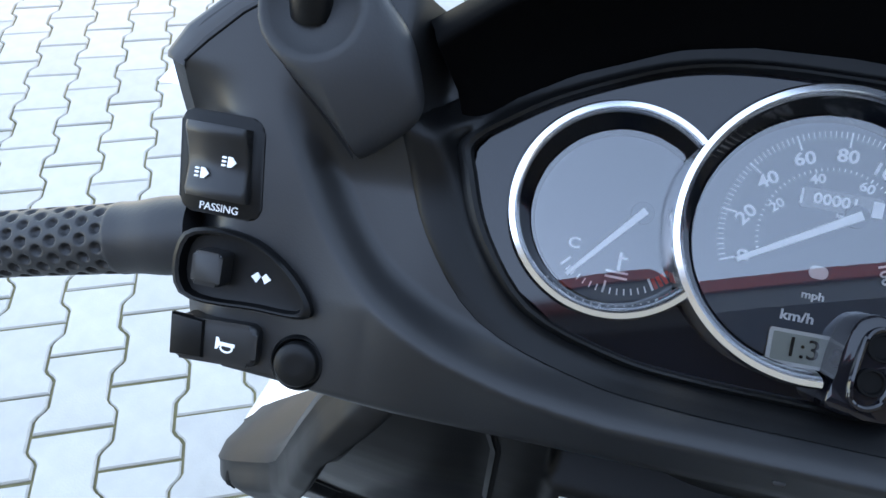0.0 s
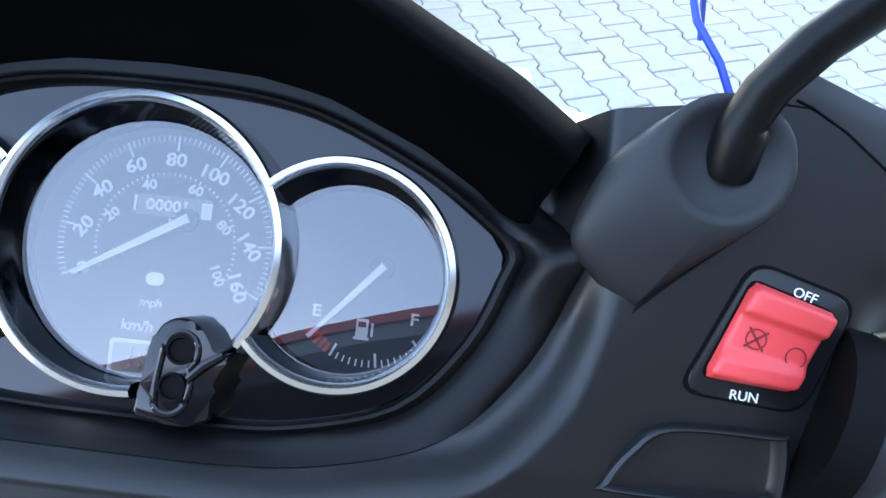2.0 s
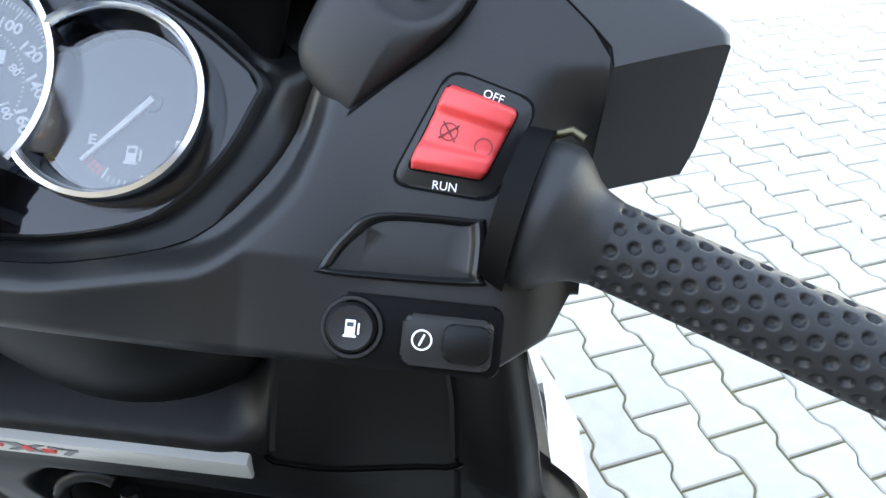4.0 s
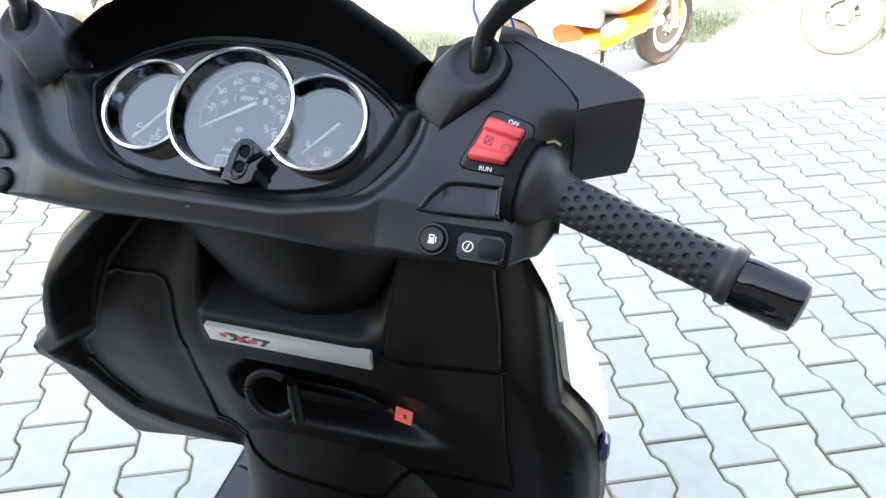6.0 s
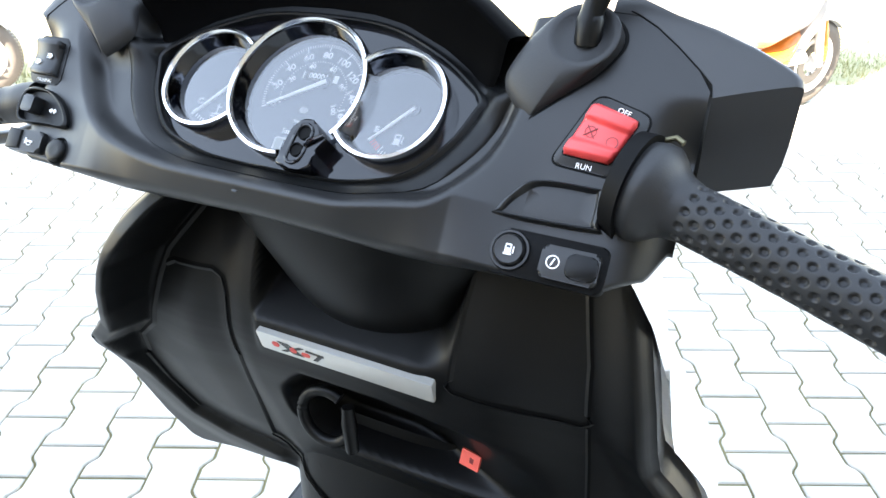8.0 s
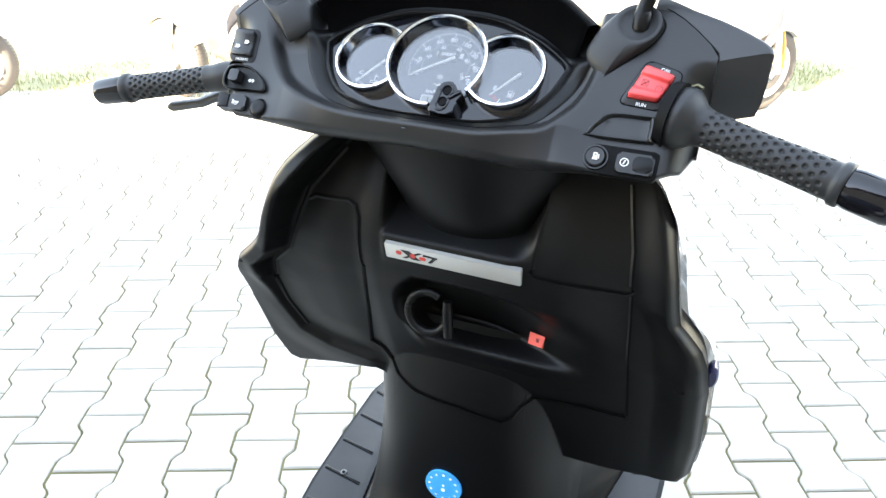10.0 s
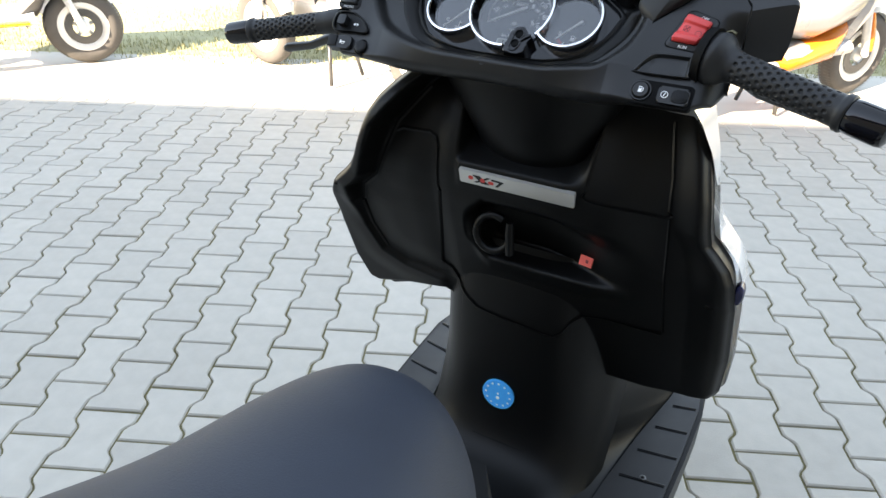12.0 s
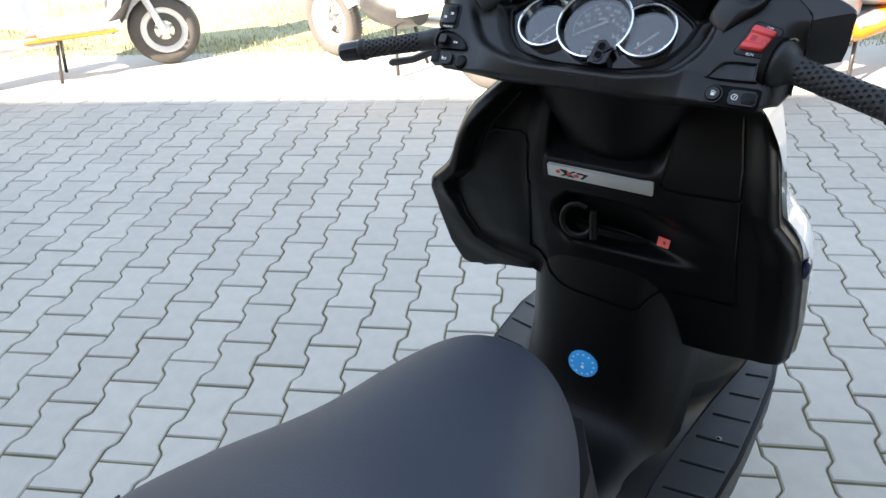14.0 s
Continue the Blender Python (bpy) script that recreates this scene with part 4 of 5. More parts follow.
def near_line(x, z, line):
    """Distance to a run of straight pieces, and the side of it (+ to the right of its way)."""
    best, side = 9.0, 1.0
    for (ax, az), (bx, bz) in zip(line, line[1:]):
        dx, dz = bx - ax, bz - az
        t = max(0.0, min(1.0, ((x - ax) * dx + (z - az) * dz) / (dx * dx + dz * dz)))
        d = math.hypot(x - ax - dx * t, z - az - dz * t)
        if d < best:
            best, side = d, (1.0 if (x - ax) * dz - (z - az) * dx > 0 else -1.0)
    return best, side


def shield_y(x, z):
    """Where the inner face stands, y growing away from the rider."""
    el, er = x - interp(SH_L, z), interp(SH_R, z) - x
    y = (interp(BASE, z - 0.008) + interp(BASE, z) + interp(BASE, z + 0.008)) / 3
    # flap side leans away to the right, door side lies a little deeper
    y += 0.012 * smooth01(0.125, 0.205, x) * smooth01(0.88, 0.95, z) + 0.004 * smooth01(0.07, 0.10, -x)
    # shelf under the steering neck, between two upright cheeks
    cheek = smooth01(-0.0625, -0.0555, x) * (1 - smooth01(0.080, 0.1065, x + 0.10 * (1.0 - z)))
    y += cheek * (1.5 * max(0.0, z - 0.990) - 0.004 * smooth01(0.95, 0.985, z))
    # stowage pocket, deepest beside the hook and running out to the right
    zt = 0.940 - 0.10 * max(0.0, x - 0.05) - 0.9 * max(0.0, -0.025 - x)
    zb = 0.846 + 0.9 * max(0.0, -0.025 - x)
    px = smooth01(-0.056, -0.030, x) * (1 - smooth01(0.030, 0.185, x))
    pz = smooth01(zb - 0.003, zb + 0.010, z) * (1 - smooth01(zt - 0.030, zt + 0.006, z))
    y += 0.046 * px * pz
    # the lip below the pocket stands a little proud
    y -= 0.004 * smooth01(zb - 0.03, zb, z) * (1 - smooth01(zb, zb + 0.006, z)) * smooth01(-0.05, -0.03, x) * (1 - smooth01(0.12, 0.17, x))
    # raised rims
    if x < -0.06:
        d, side = near_line(x, z, RIM_IN)
        if side > 0:
            # upwards the rim stands out as a wing towards the rider
            up = smooth01(0.83, 0.935, z)
            y -= (0.009 * smooth01(0.0, 0.012, d) - 0.003 * smooth01(0.022, 0.060, d)) * (1 - smooth01(-0.115, -0.07, x)) * (1 - up)
            w = smooth01(0.0, 0.012, d) * up
            y = y * (1 - w) + (interp(WING_Y, z) + 0.004 * smooth01(0.012, 0.03, d)) * w
        else:
            # the glovebox door swells softly towards its middle
            y -= 0.004 * smooth01(0.0, 0.05, d) * (1 - smooth01(-0.135, -0.085, x))
    elif x > 0.1:
        d = x - interp(RIM_RT, z)
        y -= 0.010 * smooth01(-0.020, 0.018, d) * (0.45 + 0.55 * smooth01(0.70, 0.80, z))
    # the column swells into the tunnel
    if z < 0.83:
        col = interp(SPINE_YZ, z) + 0.0010 + interp(SECTION, abs(x - CX))
        w = smooth01(0.0, 0.045, 0.83 - z)
        y = y * (1 - w) + min(y, col) * w
        y += 0.05 * (1 - smooth01(0.690, 0.712, z)) * (1 - smooth01(0.08, 0.10, abs(x - CX)))
    edge = min(el, er, max(0.0, z - interp(BOT, x)))
    return y + 0.014 * (1 - smooth01(0.0, 0.013, edge)) ** 2


def sp_(x, z, extra=0.0):
    return Vector((x, shield_y(x, z) - extra, z))


rows = []
NZ, NX = 170, 230
for k in range(NZ + 1):
    row = []
    for i in range(NX + 1):
        f = i / NX
        zb = interp(BOT, -0.266 + 0.562 * f)
        z = zb + (1.10 - zb) * k / NZ
        xl, xr = interp(SH_L, z), interp(SH_R, z)
        row.append(sp_(xl + (xr - xl) * f, z))
    rows.append(row)
low_edge = [p.copy() for p in rows[0]]
shield = part("leg_shield", loft(rows, closed=False, caps=False), PLASTIC2, scooter, "matte black inner leg shield", angle=80)
# its thickness, rolled forward round the edge
outline = [(interp(SH_L, 0.712 + 0.388 * k / 60), 0.712 + 0.388 * k / 60) for k in range(61)] + [(interp(SH_R, 1.10 - 0.415 * k / 60), 1.10 - 0.415 * k / 60) for k in range(61)]


def tuck(x, z):
    """How far the bodywork draws in behind the upper left rim."""
    return smooth01(0.86, 0.97, z) * smooth01(0.0, 0.05, -x)


part("shield_edge", loft([[sp_(x, z) for x, z in outline], [sp_(x, z, -0.010) for x, z in outline], [sp_(x, z, -0.030) + Vector((-x * (0.01 + 0.17 * tuck(x, z)), 0.045 * tuck(x, z), 0)) for x, z in outline]], caps=False, closed=False), PLASTIC2, shield)
part("shield_foot", loft([low_edge, [p + Vector((0, 0.03, 0.0)) for p in low_edge], [p + Vector((0, 0.09, 0.03)) for p in low_edge]], caps=False, closed=False), PLASTIC2, shield)
outer = [[sp_(x, z, -0.022) + Vector((0.005 if x > 0 else -x * 0.17 * tuck(x, z), 0.050 * tuck(x, z), 0)) for x, z in outline]]
for k, (f, dy, fall) in enumerate(((1.010, 0.035, 0.34), (1.0, 0.07, 0.44), (0.85, 0.16, 0.46), (0.55, 0.26, 0.25), (0.25, 0.31, 0.1))):
    outer.append([Vector((CX + (x - CX) * (f if x > 0 else f - 0.02 - fall * tuck(x, z)), 0.30 - 0.33 * z + 0.03 + dy + 0.03 * tuck(x, z), 0.88 + (z - 0.88) * (1 - 0.1 * k))) for x, z in outline])
part("front_fairing", loft(outer, caps=False, closed=False), WHITE, scooter, "glossy white front fairing")


def seam(name, pts, width=0.0022, parent=None, lift=0.0006):
    """A thin dark joint that follows the shield's face."""
    dense = []
    for a, b in zip(pts, pts[1:]):
        for k in range(8):
            dense.append((a[0] + (b[0] - a[0]) * k / 8, a[1] + (b[1] - a[1]) * k / 8))
    dense.append(pts[-1])
    strips = []
    for lo, hi, l0, l1 in ((-0.5, 0.5, lift, lift), (-1.6, -0.5, lift * 0.3, lift + 0.0011)):
        bm, prev = bmesh.new(), None
        for i, (x, z) in enumerate(dense):
            q, p = dense[min(i + 1, len(dense) - 1)], dense[max(i - 1, 0)]
            t = Vector((q[0] - p[0], q[1] - p[1])).normalized()
            nx, nz = (t.y, -t.x) if t.x < 0 else (-t.y, t.x)
            a = bm.verts.new(sp_(x + nx * width * lo, z + nz * width * lo, l0))
            b = bm.verts.new(sp_(x + nx * width * hi, z + nz * width * hi, l1))
            if prev:
                bm.faces.new((prev[0], a, b, prev[1]))
            prev = (a, b)
        strips.append(bm)
    part(name + "_lip", strips[1], PLASTIC2, parent or shield)
    bm = strips[0]
    return part(name, bm, SHADE_BLACK, parent or shield)


BOX = [(-0.152, 1.010), (-0.143, 1.015), (-0.103, 1.017), (-0.092, 1.012), (-0.087, 1.0), (-0.087, 0.941), (-0.095, 0.875), (-0.105, 0.806)]
seam("door_gap", BOX, 0.0026, None, 0.0006)
seam("rim_gap", [(x + 0.0015, z) for x, z in RIM_IN[1:9]], 0.0030, None, 0.0006)
seam("flap_gap", [(0.1105, 1.062), (0.1075, 1.027), (0.1045, 0.981), (0.108, 0.9785), (0.15, 0.977), (0.196, 0.974), (0.201, 0.977), (0.197, 1.017), (0.184, 1.072)], 0.0022, None, 0.0006)
seam("panel_joint", [(0.202, 0.972), (0.208, 0.892), (0.215, 0.795)], 0.0018)
seam("panel_joint", [(-0.105, 0.806), (-0.088, 0.797), (-0.079, 0.780), (-0.068, 0.766), (-0.042, 0.753), (-0.013, 0.750), (0.018, 0.749), (0.075, 0.744), (0.085, 0.752), (0.095, 0.769), (0.108, 0.781), (0.136, 0.789), (0.213, 0.792)], 0.0022, None, 0.0022)

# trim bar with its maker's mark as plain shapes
BAR_M = Matrix(((1, 0, 0, 0.0218), (0, -0.25, -0.968, -0.0140), (0, 0.968, -0.25, 0.9748), (0, 0, 0, 1)))
bar = part("trim_bar", prism(rounded(0.1485, 0.0200, 0.0012), -0.004, 0.0022, BAR_M, 0.0008, 2), SILVER, scooter, "satin silver trim strip with a red and black mark")
MARK_X = -0.046


def bar_mark(pts, lift, material):
    part("mark", prism([(MARK_X + u, v) for u, v in pts], 0.0020, 0.0022 + lift, BAR_M), material, bar, smooth=False)


bar_mark([(-0.010, 0.0050), (0.000, 0.0050), (0.012, -0.0060), (0.002, -0.0060)], 0.0003, GLOSS)
bar_mark([(0.010, 0.0050), (0.015, 0.0050), (-0.004, -0.0060), (-0.009, -0.0060)], 0.0004, GLOSS)
bar_mark([(0.016, 0.0045), (0.032, 0.0035), (0.031, 0.0008), (0.015, 0.0018)], 0.0003, GLOSS)
bar_mark([(0.027, 0.0030), (0.032, 0.0035), (0.024, -0.0060), (0.020, -0.0060)], 0.0004, GLOSS)
bar_mark([(u - 0.0125, v) for u, v in rounded(0.0065, 0.0055, 0.0025)], 0.0005, REDPRINT)
bar_mark([(u + 0.0035, v - 0.0008) for u, v in rounded(0.0060, 0.0060, 0.0025)], 0.0006, REDPRINT)
bar_mark([(u + 0.0145, v - 0.0020) for u, v in rounded(0.0075, 0.0045, 0.002)], 0.0006, REDPRINT)

# folding bag hook in the pocket
hook_pts = [Vector((-0.012 + 0.024 * math.cos(a), 0.004 + 0.004 * math.sin(a), 0.893 + 0.024 * math.sin(a))) for a in [radians(60 + 300 * k / 30) for k in range(31)]]
hk = part("bag_hook", tube(hook_pts, 0.0052, 12), PLASTIC2, scooter, "folding gloss black bag hook ring")
part("hook_latch", tube([(0.0125, 0.000, 0.916), (0.0135, -0.002, 0.90), (0.0155, -0.003, 0.872)], [0.005, 0.0062, 0.0055], 10), PLASTIC2, hk)
TAG_M = pose(0.1070, 0.0265, 0.8745) @ pose(0, 0, 0, 90 - 30, 0, -8)
tag = part("warning_tag", prism([(-0.0088, 0.0068), (0.0086, 0.0060), (0.0092, -0.0066), (-0.0080, -0.0062)], -0.003, 0.0, TAG_M), mat("orange_red_tag", (0.80, 0.10, 0.07), 0.5), scooter, "small orange-red sticker", smooth=False)
part("mark", prism([(-0.0002, 0.002), (0.0035, 0.0015), (0.0035, -0.0025), (0.0004, -0.0018)], -0.001, 0.0004, TAG_M), DARKRED, tag, smooth=False)
# each hole is a raised black disc, its inner shade painted on
for x, z in ((0.262, 0.872), (-0.240, 0.922)):
    part("screw_hole_shade", loft([[sp_(x + r * math.cos(a), z + r * 0.6 * math.sin(a), l) for a in [2 * math.pi * k / 16 for k in range(16)]] for r, l in ((0.005, 0.0005), (0.0044, 0.0010), (0.0025, 0.0008))]), SHADE_BLACK, shield)
part("side_reflector", loft([circle((0.2885, 0.024 + y, 0.888), (0, 0, 1), (1, 0, 0), r, 16, r * 0.45) for y, r in ((-0.008, 0.009), (-0.005, 0.013), (0.008, 0.013), (0.012, 0.009))]), NAVY, scooter, "small dark side reflector")

# steering neck under the bars
part("steering_shroud", loft([circle((x, y, z), (1, 0, 0), (0, 1, 0.35), rx, 56, ry) for x, y, z, rx, ry in ((0.012, 0.030, 1.130, 0.120, 0.056), (0.014, 0.034, 1.112, 0.119, 0.060), (0.017, 0.040, 1.092, 0.114, 0.063), (0.020, 0.046, 1.072, 0.106, 0.064), (0.023, 0.052, 1.052, 0.098, 0.064), (0.025, 0.058, 1.032, 0.091, 0.063), (0.027, 0.064, 1.012, 0.084, 0.060), (0.028, 0.070, 0.996, 0.072, 0.052), (0.028, 0.076, 0.986, 0.05, 0.038))]), PLASTIC2, scooter, "black steering column shroud")

# ---- tunnel, floor boards ----
def tunnel_ring(i, y, z):
    """A cross section of the tunnel, square to its spine."""
    p, q = SPINE[max(i - 1, 0)], SPINE[min(i + 1, len(SPINE) - 1)]
    t = Vector((q[0] - p[0], q[1] - p[1])).normalized()
    n = Vector((t.y, -t.x))
    low = 1 - smooth01(0.52, 0.64, z)
    wide = [(x, d * (1 - 0.35 * low)) for x, d in SECTION] + [(0.146, 0.10 - 0.03 * low), (0.150, 0.125 - 0.04 * low)]
    pts = [(-x, d) for x, d in wide[:0:-1]] + wide
    return [Vector((CX + x, y - d * n.x, z - d * n.y)) for x, d in pts]


rings = [tunnel_ring(i, y, z) for i, (y, z) in enumerate(SPINE)]
tun = part("centre_tunnel", loft(rings, closed=False, caps=False), PLASTIC2, scooter, "matte black centre tunnel", angle=60)
sm = tun.modifiers.new("soften", "SUBSURF")
sm.levels = sm.render_levels = 2


# flanks that sweep from the tunnel down to the mats
MAT_IN = [(-0.20, 0.136), (-0.16, 0.140), (-0.05, 0.146), (0.05, 0.158), (0.17, 0.178), (0.29, 0.204), (0.38, 0.214), (0.44, 0.216)]
FLANK_Y = [(2.0, 0.43), (3.0, 0.40), (5.0, 0.32), (7.0, 0.22), (8.0, 0.15), (9.0, 0.09), (10.0, 0.045), (11.0, -0.01), (12.0, -0.07), (13.0, -0.14), (14.0, -0.19)]
ZF = 0.478
def spine_at(s):
    """A point of the tunnel's crest and its outward normal; s counts spine points."""
    i = int(s)
    (ya, za), (yb, zb) = SPINE[i], SPINE[i + 1]
    t = Vector((yb - ya, zb - za)).normalized()
    return Vector((0, ya + (yb - ya) * (s - i), za + (zb - za) * (s - i))), Vector((0, t.y, -t.x)), Vector((0, t.x, t.y))


def on_tunnel(s, x, lift):
    c, n, _ = spine_at(s)
    d = interp(SECTION, abs(x))
    return Vector((CX + x, c.y, c.z)) + n * (lift - d)


for s in (1, -1):
    rows = []
    for k in range(73):
        q = 2.0 + 12.0 * k / 72
        top = on_tunnel(q, 0.084 * s, -0.0005)
        yb = interp(FLANK_Y, q)
        foot = Vector((CX + s * (interp(MAT_IN, yb) - 0.001), yb, ZF + 0.003))
        up = smooth01(0.50, 0.64, top.z)
        mid = Vector((top.x + s * (0.030 + 0.014 * up), top.y + 0.25 * (yb - top.y) * (1 - up) + 0.020 * up, top.z + (foot.z - top.z) * (0.5 + 0.1 * up)))
        rows.append([top * (1 - t) ** 2 + mid * (2 * t * (1 - t)) + foot * t * t for t in [j / 18 for j in range(19)]])
    part("tunnel_flank", loft(rows, closed=False, caps=False), PLASTIC2, tun, angle=75)


S0 = 6.70
st_c, st_n, st_t = spine_at(S0)
st_c.x = 0.004


def on_sticker(a, r, lift):
    return st_c + Vector((1, 0, 0)) * (r * math.cos(a)) - st_t * (r * math.sin(a)) + st_n * lift


st = part("round_sticker", loft([[on_sticker(math.tau * k / 36, 0.0255, l) for k in range(36)] for l in (-0.001, 0.0030)]), BLUE, scooter, "round blue sticker with a ring of pale stars", smooth=False)
for k in range(12):
    c_ = on_sticker(math.tau * k / 12, 0.0196, 0.0034)
    bm = bmesh.new()
    bm.faces.new([bm.verts.new(c_ + Vector((1, 0, 0)) * (r * math.cos(b)) - st_t * (r * math.sin(b))) for r, b in [((0.0027, 0.0012)[j % 2], math.tau * j / 10 + math.pi / 2) for j in range(10)]])
    part("star", bm, PRINT, st, smooth=False)
for r, h in ((0.004, 0.0015), (0.0065, -0.006)):
    part("mark", loft([[on_sticker(math.tau * k / 10, r * 0.45, l) + st_t * -h for k in range(10)] for l in (0.003, 0.0034)]), PRINT, st, smooth=False)


def tunnel_strip(name, path, width, material):
    """A thin line that follows the tunnel's skin; path holds (spine, x)."""
    bm, prev = bmesh.new(), None
    for sv, x in path:
        c, n, t = spine_at(sv)
        m_ = on_tunnel(sv, x, 0.0016)
        a_, b_ = bm.verts.new(m_ + t * width / 2), bm.verts.new(m_ - t * width / 2)
        if prev:
            bm.faces.new((prev[0], a_, b_, prev[1]))
        prev = (a_, b_)
    return part(name, bm, material, tun)


tunnel_strip("tunnel_joint", [(9.0 + 0.15 * math.sin(k / 20 * math.pi), -0.10 + 0.20 * k / 20) for k in range(21)], 0.0024, SHADE_BLACK)
for s in (1, -1):
    fm = Matrix.Translation((CX, 0, ZF))
    o = [(x * s, y) for x, y in ((0.04, -0.20), (0.215, -0.20), (0.235, -0.06), (0.252, 0.06), (0.258, 0.16), (0.262, 0.28), (0.256, 0.36), (0.235, 0.42), (0.20, 0.46), (0.10, 0.46), (0.04, 0.2))]
    board = part("floor_board", prism(o, -0.07, 0.0, fm, 0.008, 3), PLASTIC2, scooter, "black floor board with a slotted rubber mat")
    m_in = MAT_IN
    m_out = [(-0.16, 0.214), (-0.05, 0.231), (0.06, 0.245), (0.16, 0.251), (0.28, 0.254), (0.38, 0.242)]
    mo = [(interp(m_in, y) * s, y) for y in (-0.16, -0.05, 0.05, 0.17, 0.29, 0.38)] + [(interp(m_out, y) * s, y) for y in (0.38, 0.28, 0.16, 0.06, -0.05, -0.16)]
    mat_ = part("rubber_mat", prism(mo, -0.002, 0.006, fm, 0.003, 2), RUBBER, board, "dark rubber mat with cross slots")
    for k in range(8):
        y0 = -0.12 + 0.064 * k
        a0, a1 = interp(m_in, y0) + 0.014, interp(m_out, y0 + 0.01) - 0.004
        # slots are thin black strips on the mat, shade by colour alone
        part("slot_shade", prism([(a0 * s, y0), (a1 * s, y0 + 0.010), (a1 * s, y0 + 0.0128), (a0 * s, y0 + 0.0026)][::s], 0.0055, 0.0064, fm), SHADE_BLACK, mat_, smooth=False)
        part("rib", prism([(a0 * s, y0 + 0.004), (a1 * s, y0 + 0.014), (a1 * s, y0 + 0.0165), (a0 * s, y0 + 0.006)][::s], 0.0055, 0.0075, fm, 0.0006, 1), RUBBER, mat_)
    for y0 in (0.085, -0.10):
        xs_ = (interp(m_in, y0) * 0.45 + interp(m_out, y0) * 0.55) * s
        part("screw", prism([(xs_ + 0.0055 * math.cos(math.tau * i / 14), y0 + 0.0055 * math.sin(math.tau * i / 14)) for i in range(14)], 0.005, 0.0085, fm, 0.001), METALD, mat_)
        # socket's shade painted as a black hexagon on the screw head
        part("screw_socket_shade", prism([(xs_ + 0.003 * math.cos(math.tau * i / 6), y0 + 0.003 * math.sin(math.tau * i / 6)) for i in range(6)], 0.0085, 0.0088, fm), SHADE_BLACK, mat_)

# ---- seat and rear body ----
SEAT = [(-0.286, 0.03, 0.888, 0.80), (-0.296, 0.066, 0.908, 0.79), (-0.316, 0.093, 0.926, 0.785), (-0.355, 0.114, 0.938, 0.78), (-0.41, 0.135, 0.946, 0.775), (-0.46, 0.152, 0.946, 0.77), (-0.51, 0.170, 0.947, 0.77), (-0.56, 0.188, 0.953, 0.77), (-0.61, 0.198, 0.966, 0.77), (-0.66, 0.198, 0.988, 0.775), (-0.71, 0.190, 1.000, 0.785), (-0.76, 0.182, 1.012, 0.80), (-0.85, 0.172, 1.018, 0.82), (-0.96, 0.155, 1.016, 0.84), (-1.05, 0.12, 1.0, 0.86), (-1.09, 0.08, 0.97, 0.88)]
SX = 0.036


def seat_ring(y, half, top, bot):
    """Arched at the nose, flatter towards the rear."""
    arch = [(-0.90, 0.0), (-1.0, 0.12), (-0.99, 0.32), (-0.93, 0.52), (-0.82, 0.70), (-0.67, 0.84), (-0.48, 0.935), (-0.25, 0.985), (0, 1.0)]
    flat = [(-0.88, 0.0), (-0.98, 0.12), (-1.0, 0.35), (-0.98, 0.58), (-0.90, 0.77), (-0.74, 0.90), (-0.5, 0.975), (-0.25, 1.0), (0, 1.0)]
    f = smooth01(0.44, 0.60, -y)
    prof = [(a[0] + (b[0] - a[0]) * f, a[1] + (b[1] - a[1]) * f) for a, b in zip(arch, flat)]
    prof += [(-u, w) for u, w in prof[-2::-1]]
    return [Vector((SX + half * u, y, bot + (top - bot) * w)) for u, w in prof]


seat = part("seat", loft([seat_ring(*r) for r in SEAT]), SEATM, scooter, "dark grey vinyl two-level saddle", angle=70)
sm = seat.modifiers.new("soften", "SUBSURF")
sm.levels = sm.render_levels = 2
for s in (1, -1):
    part("seat_piping", tube([Vector((SX + s * h * 0.905, y, b + (t - b) * 0.755)) for y, h, t, b in SEAT[9:-1]], 0.0014, 8), SEATM, seat)
rear = []
for y, half, top, bot in ((-0.27, 0.09, 0.80, 0.45), (-0.33, 0.13, 0.795, 0.42), (-0.45, 0.155, 0.79, 0.42), (-0.65, 0.172, 0.79, 0.44), (-0.85, 0.165, 0.83, 0.52), (-1.05, 0.13, 0.86, 0.62), (-1.16, 0.07, 0.86, 0.72)):
    rear.append([Vector((SX + half * u, y, bot + (top - bot) * w)) for u, w in ((-0.75, 0), (-1, 0.15), (-1.04, 0.5), (-1, 0.85), (-0.88, 1.0), (0.88, 1.0), (1, 0.85), (1.04, 0.5), (1, 0.15), (0.75, 0))])
rb = part("rear_body", loft(rear), PLASTIC2, scooter, "black rear bodywork beneath the seat", angle=35)
for s in (1, -1):
    pan = []
    for y, z0, z1 in ((-0.50, 0.60, 0.72), (-0.70, 0.60, 0.75), (-0.9, 0.66, 0.80), (-1.1, 0.75, 0.84)):
        half = interp([(-1.16, 0.075), (-1.05, 0.138), (-0.85, 0.174), (-0.65, 0.181), (-0.45, 0.165)], y)
        pan.append([Vector((SX + s * (half + 0.004), y, z0)), Vector((SX + s * (half + 0.008), y, (z0 + z1) / 2)), Vector((SX + s * (half + 0.003), y, z1)), Vector((SX + s * (half - 0.02), y, z1)), Vector((SX + s * (half - 0.02), y, z0))])
    part("side_panel", loft(pan), WHITE, scooter, "glossy white side panel")


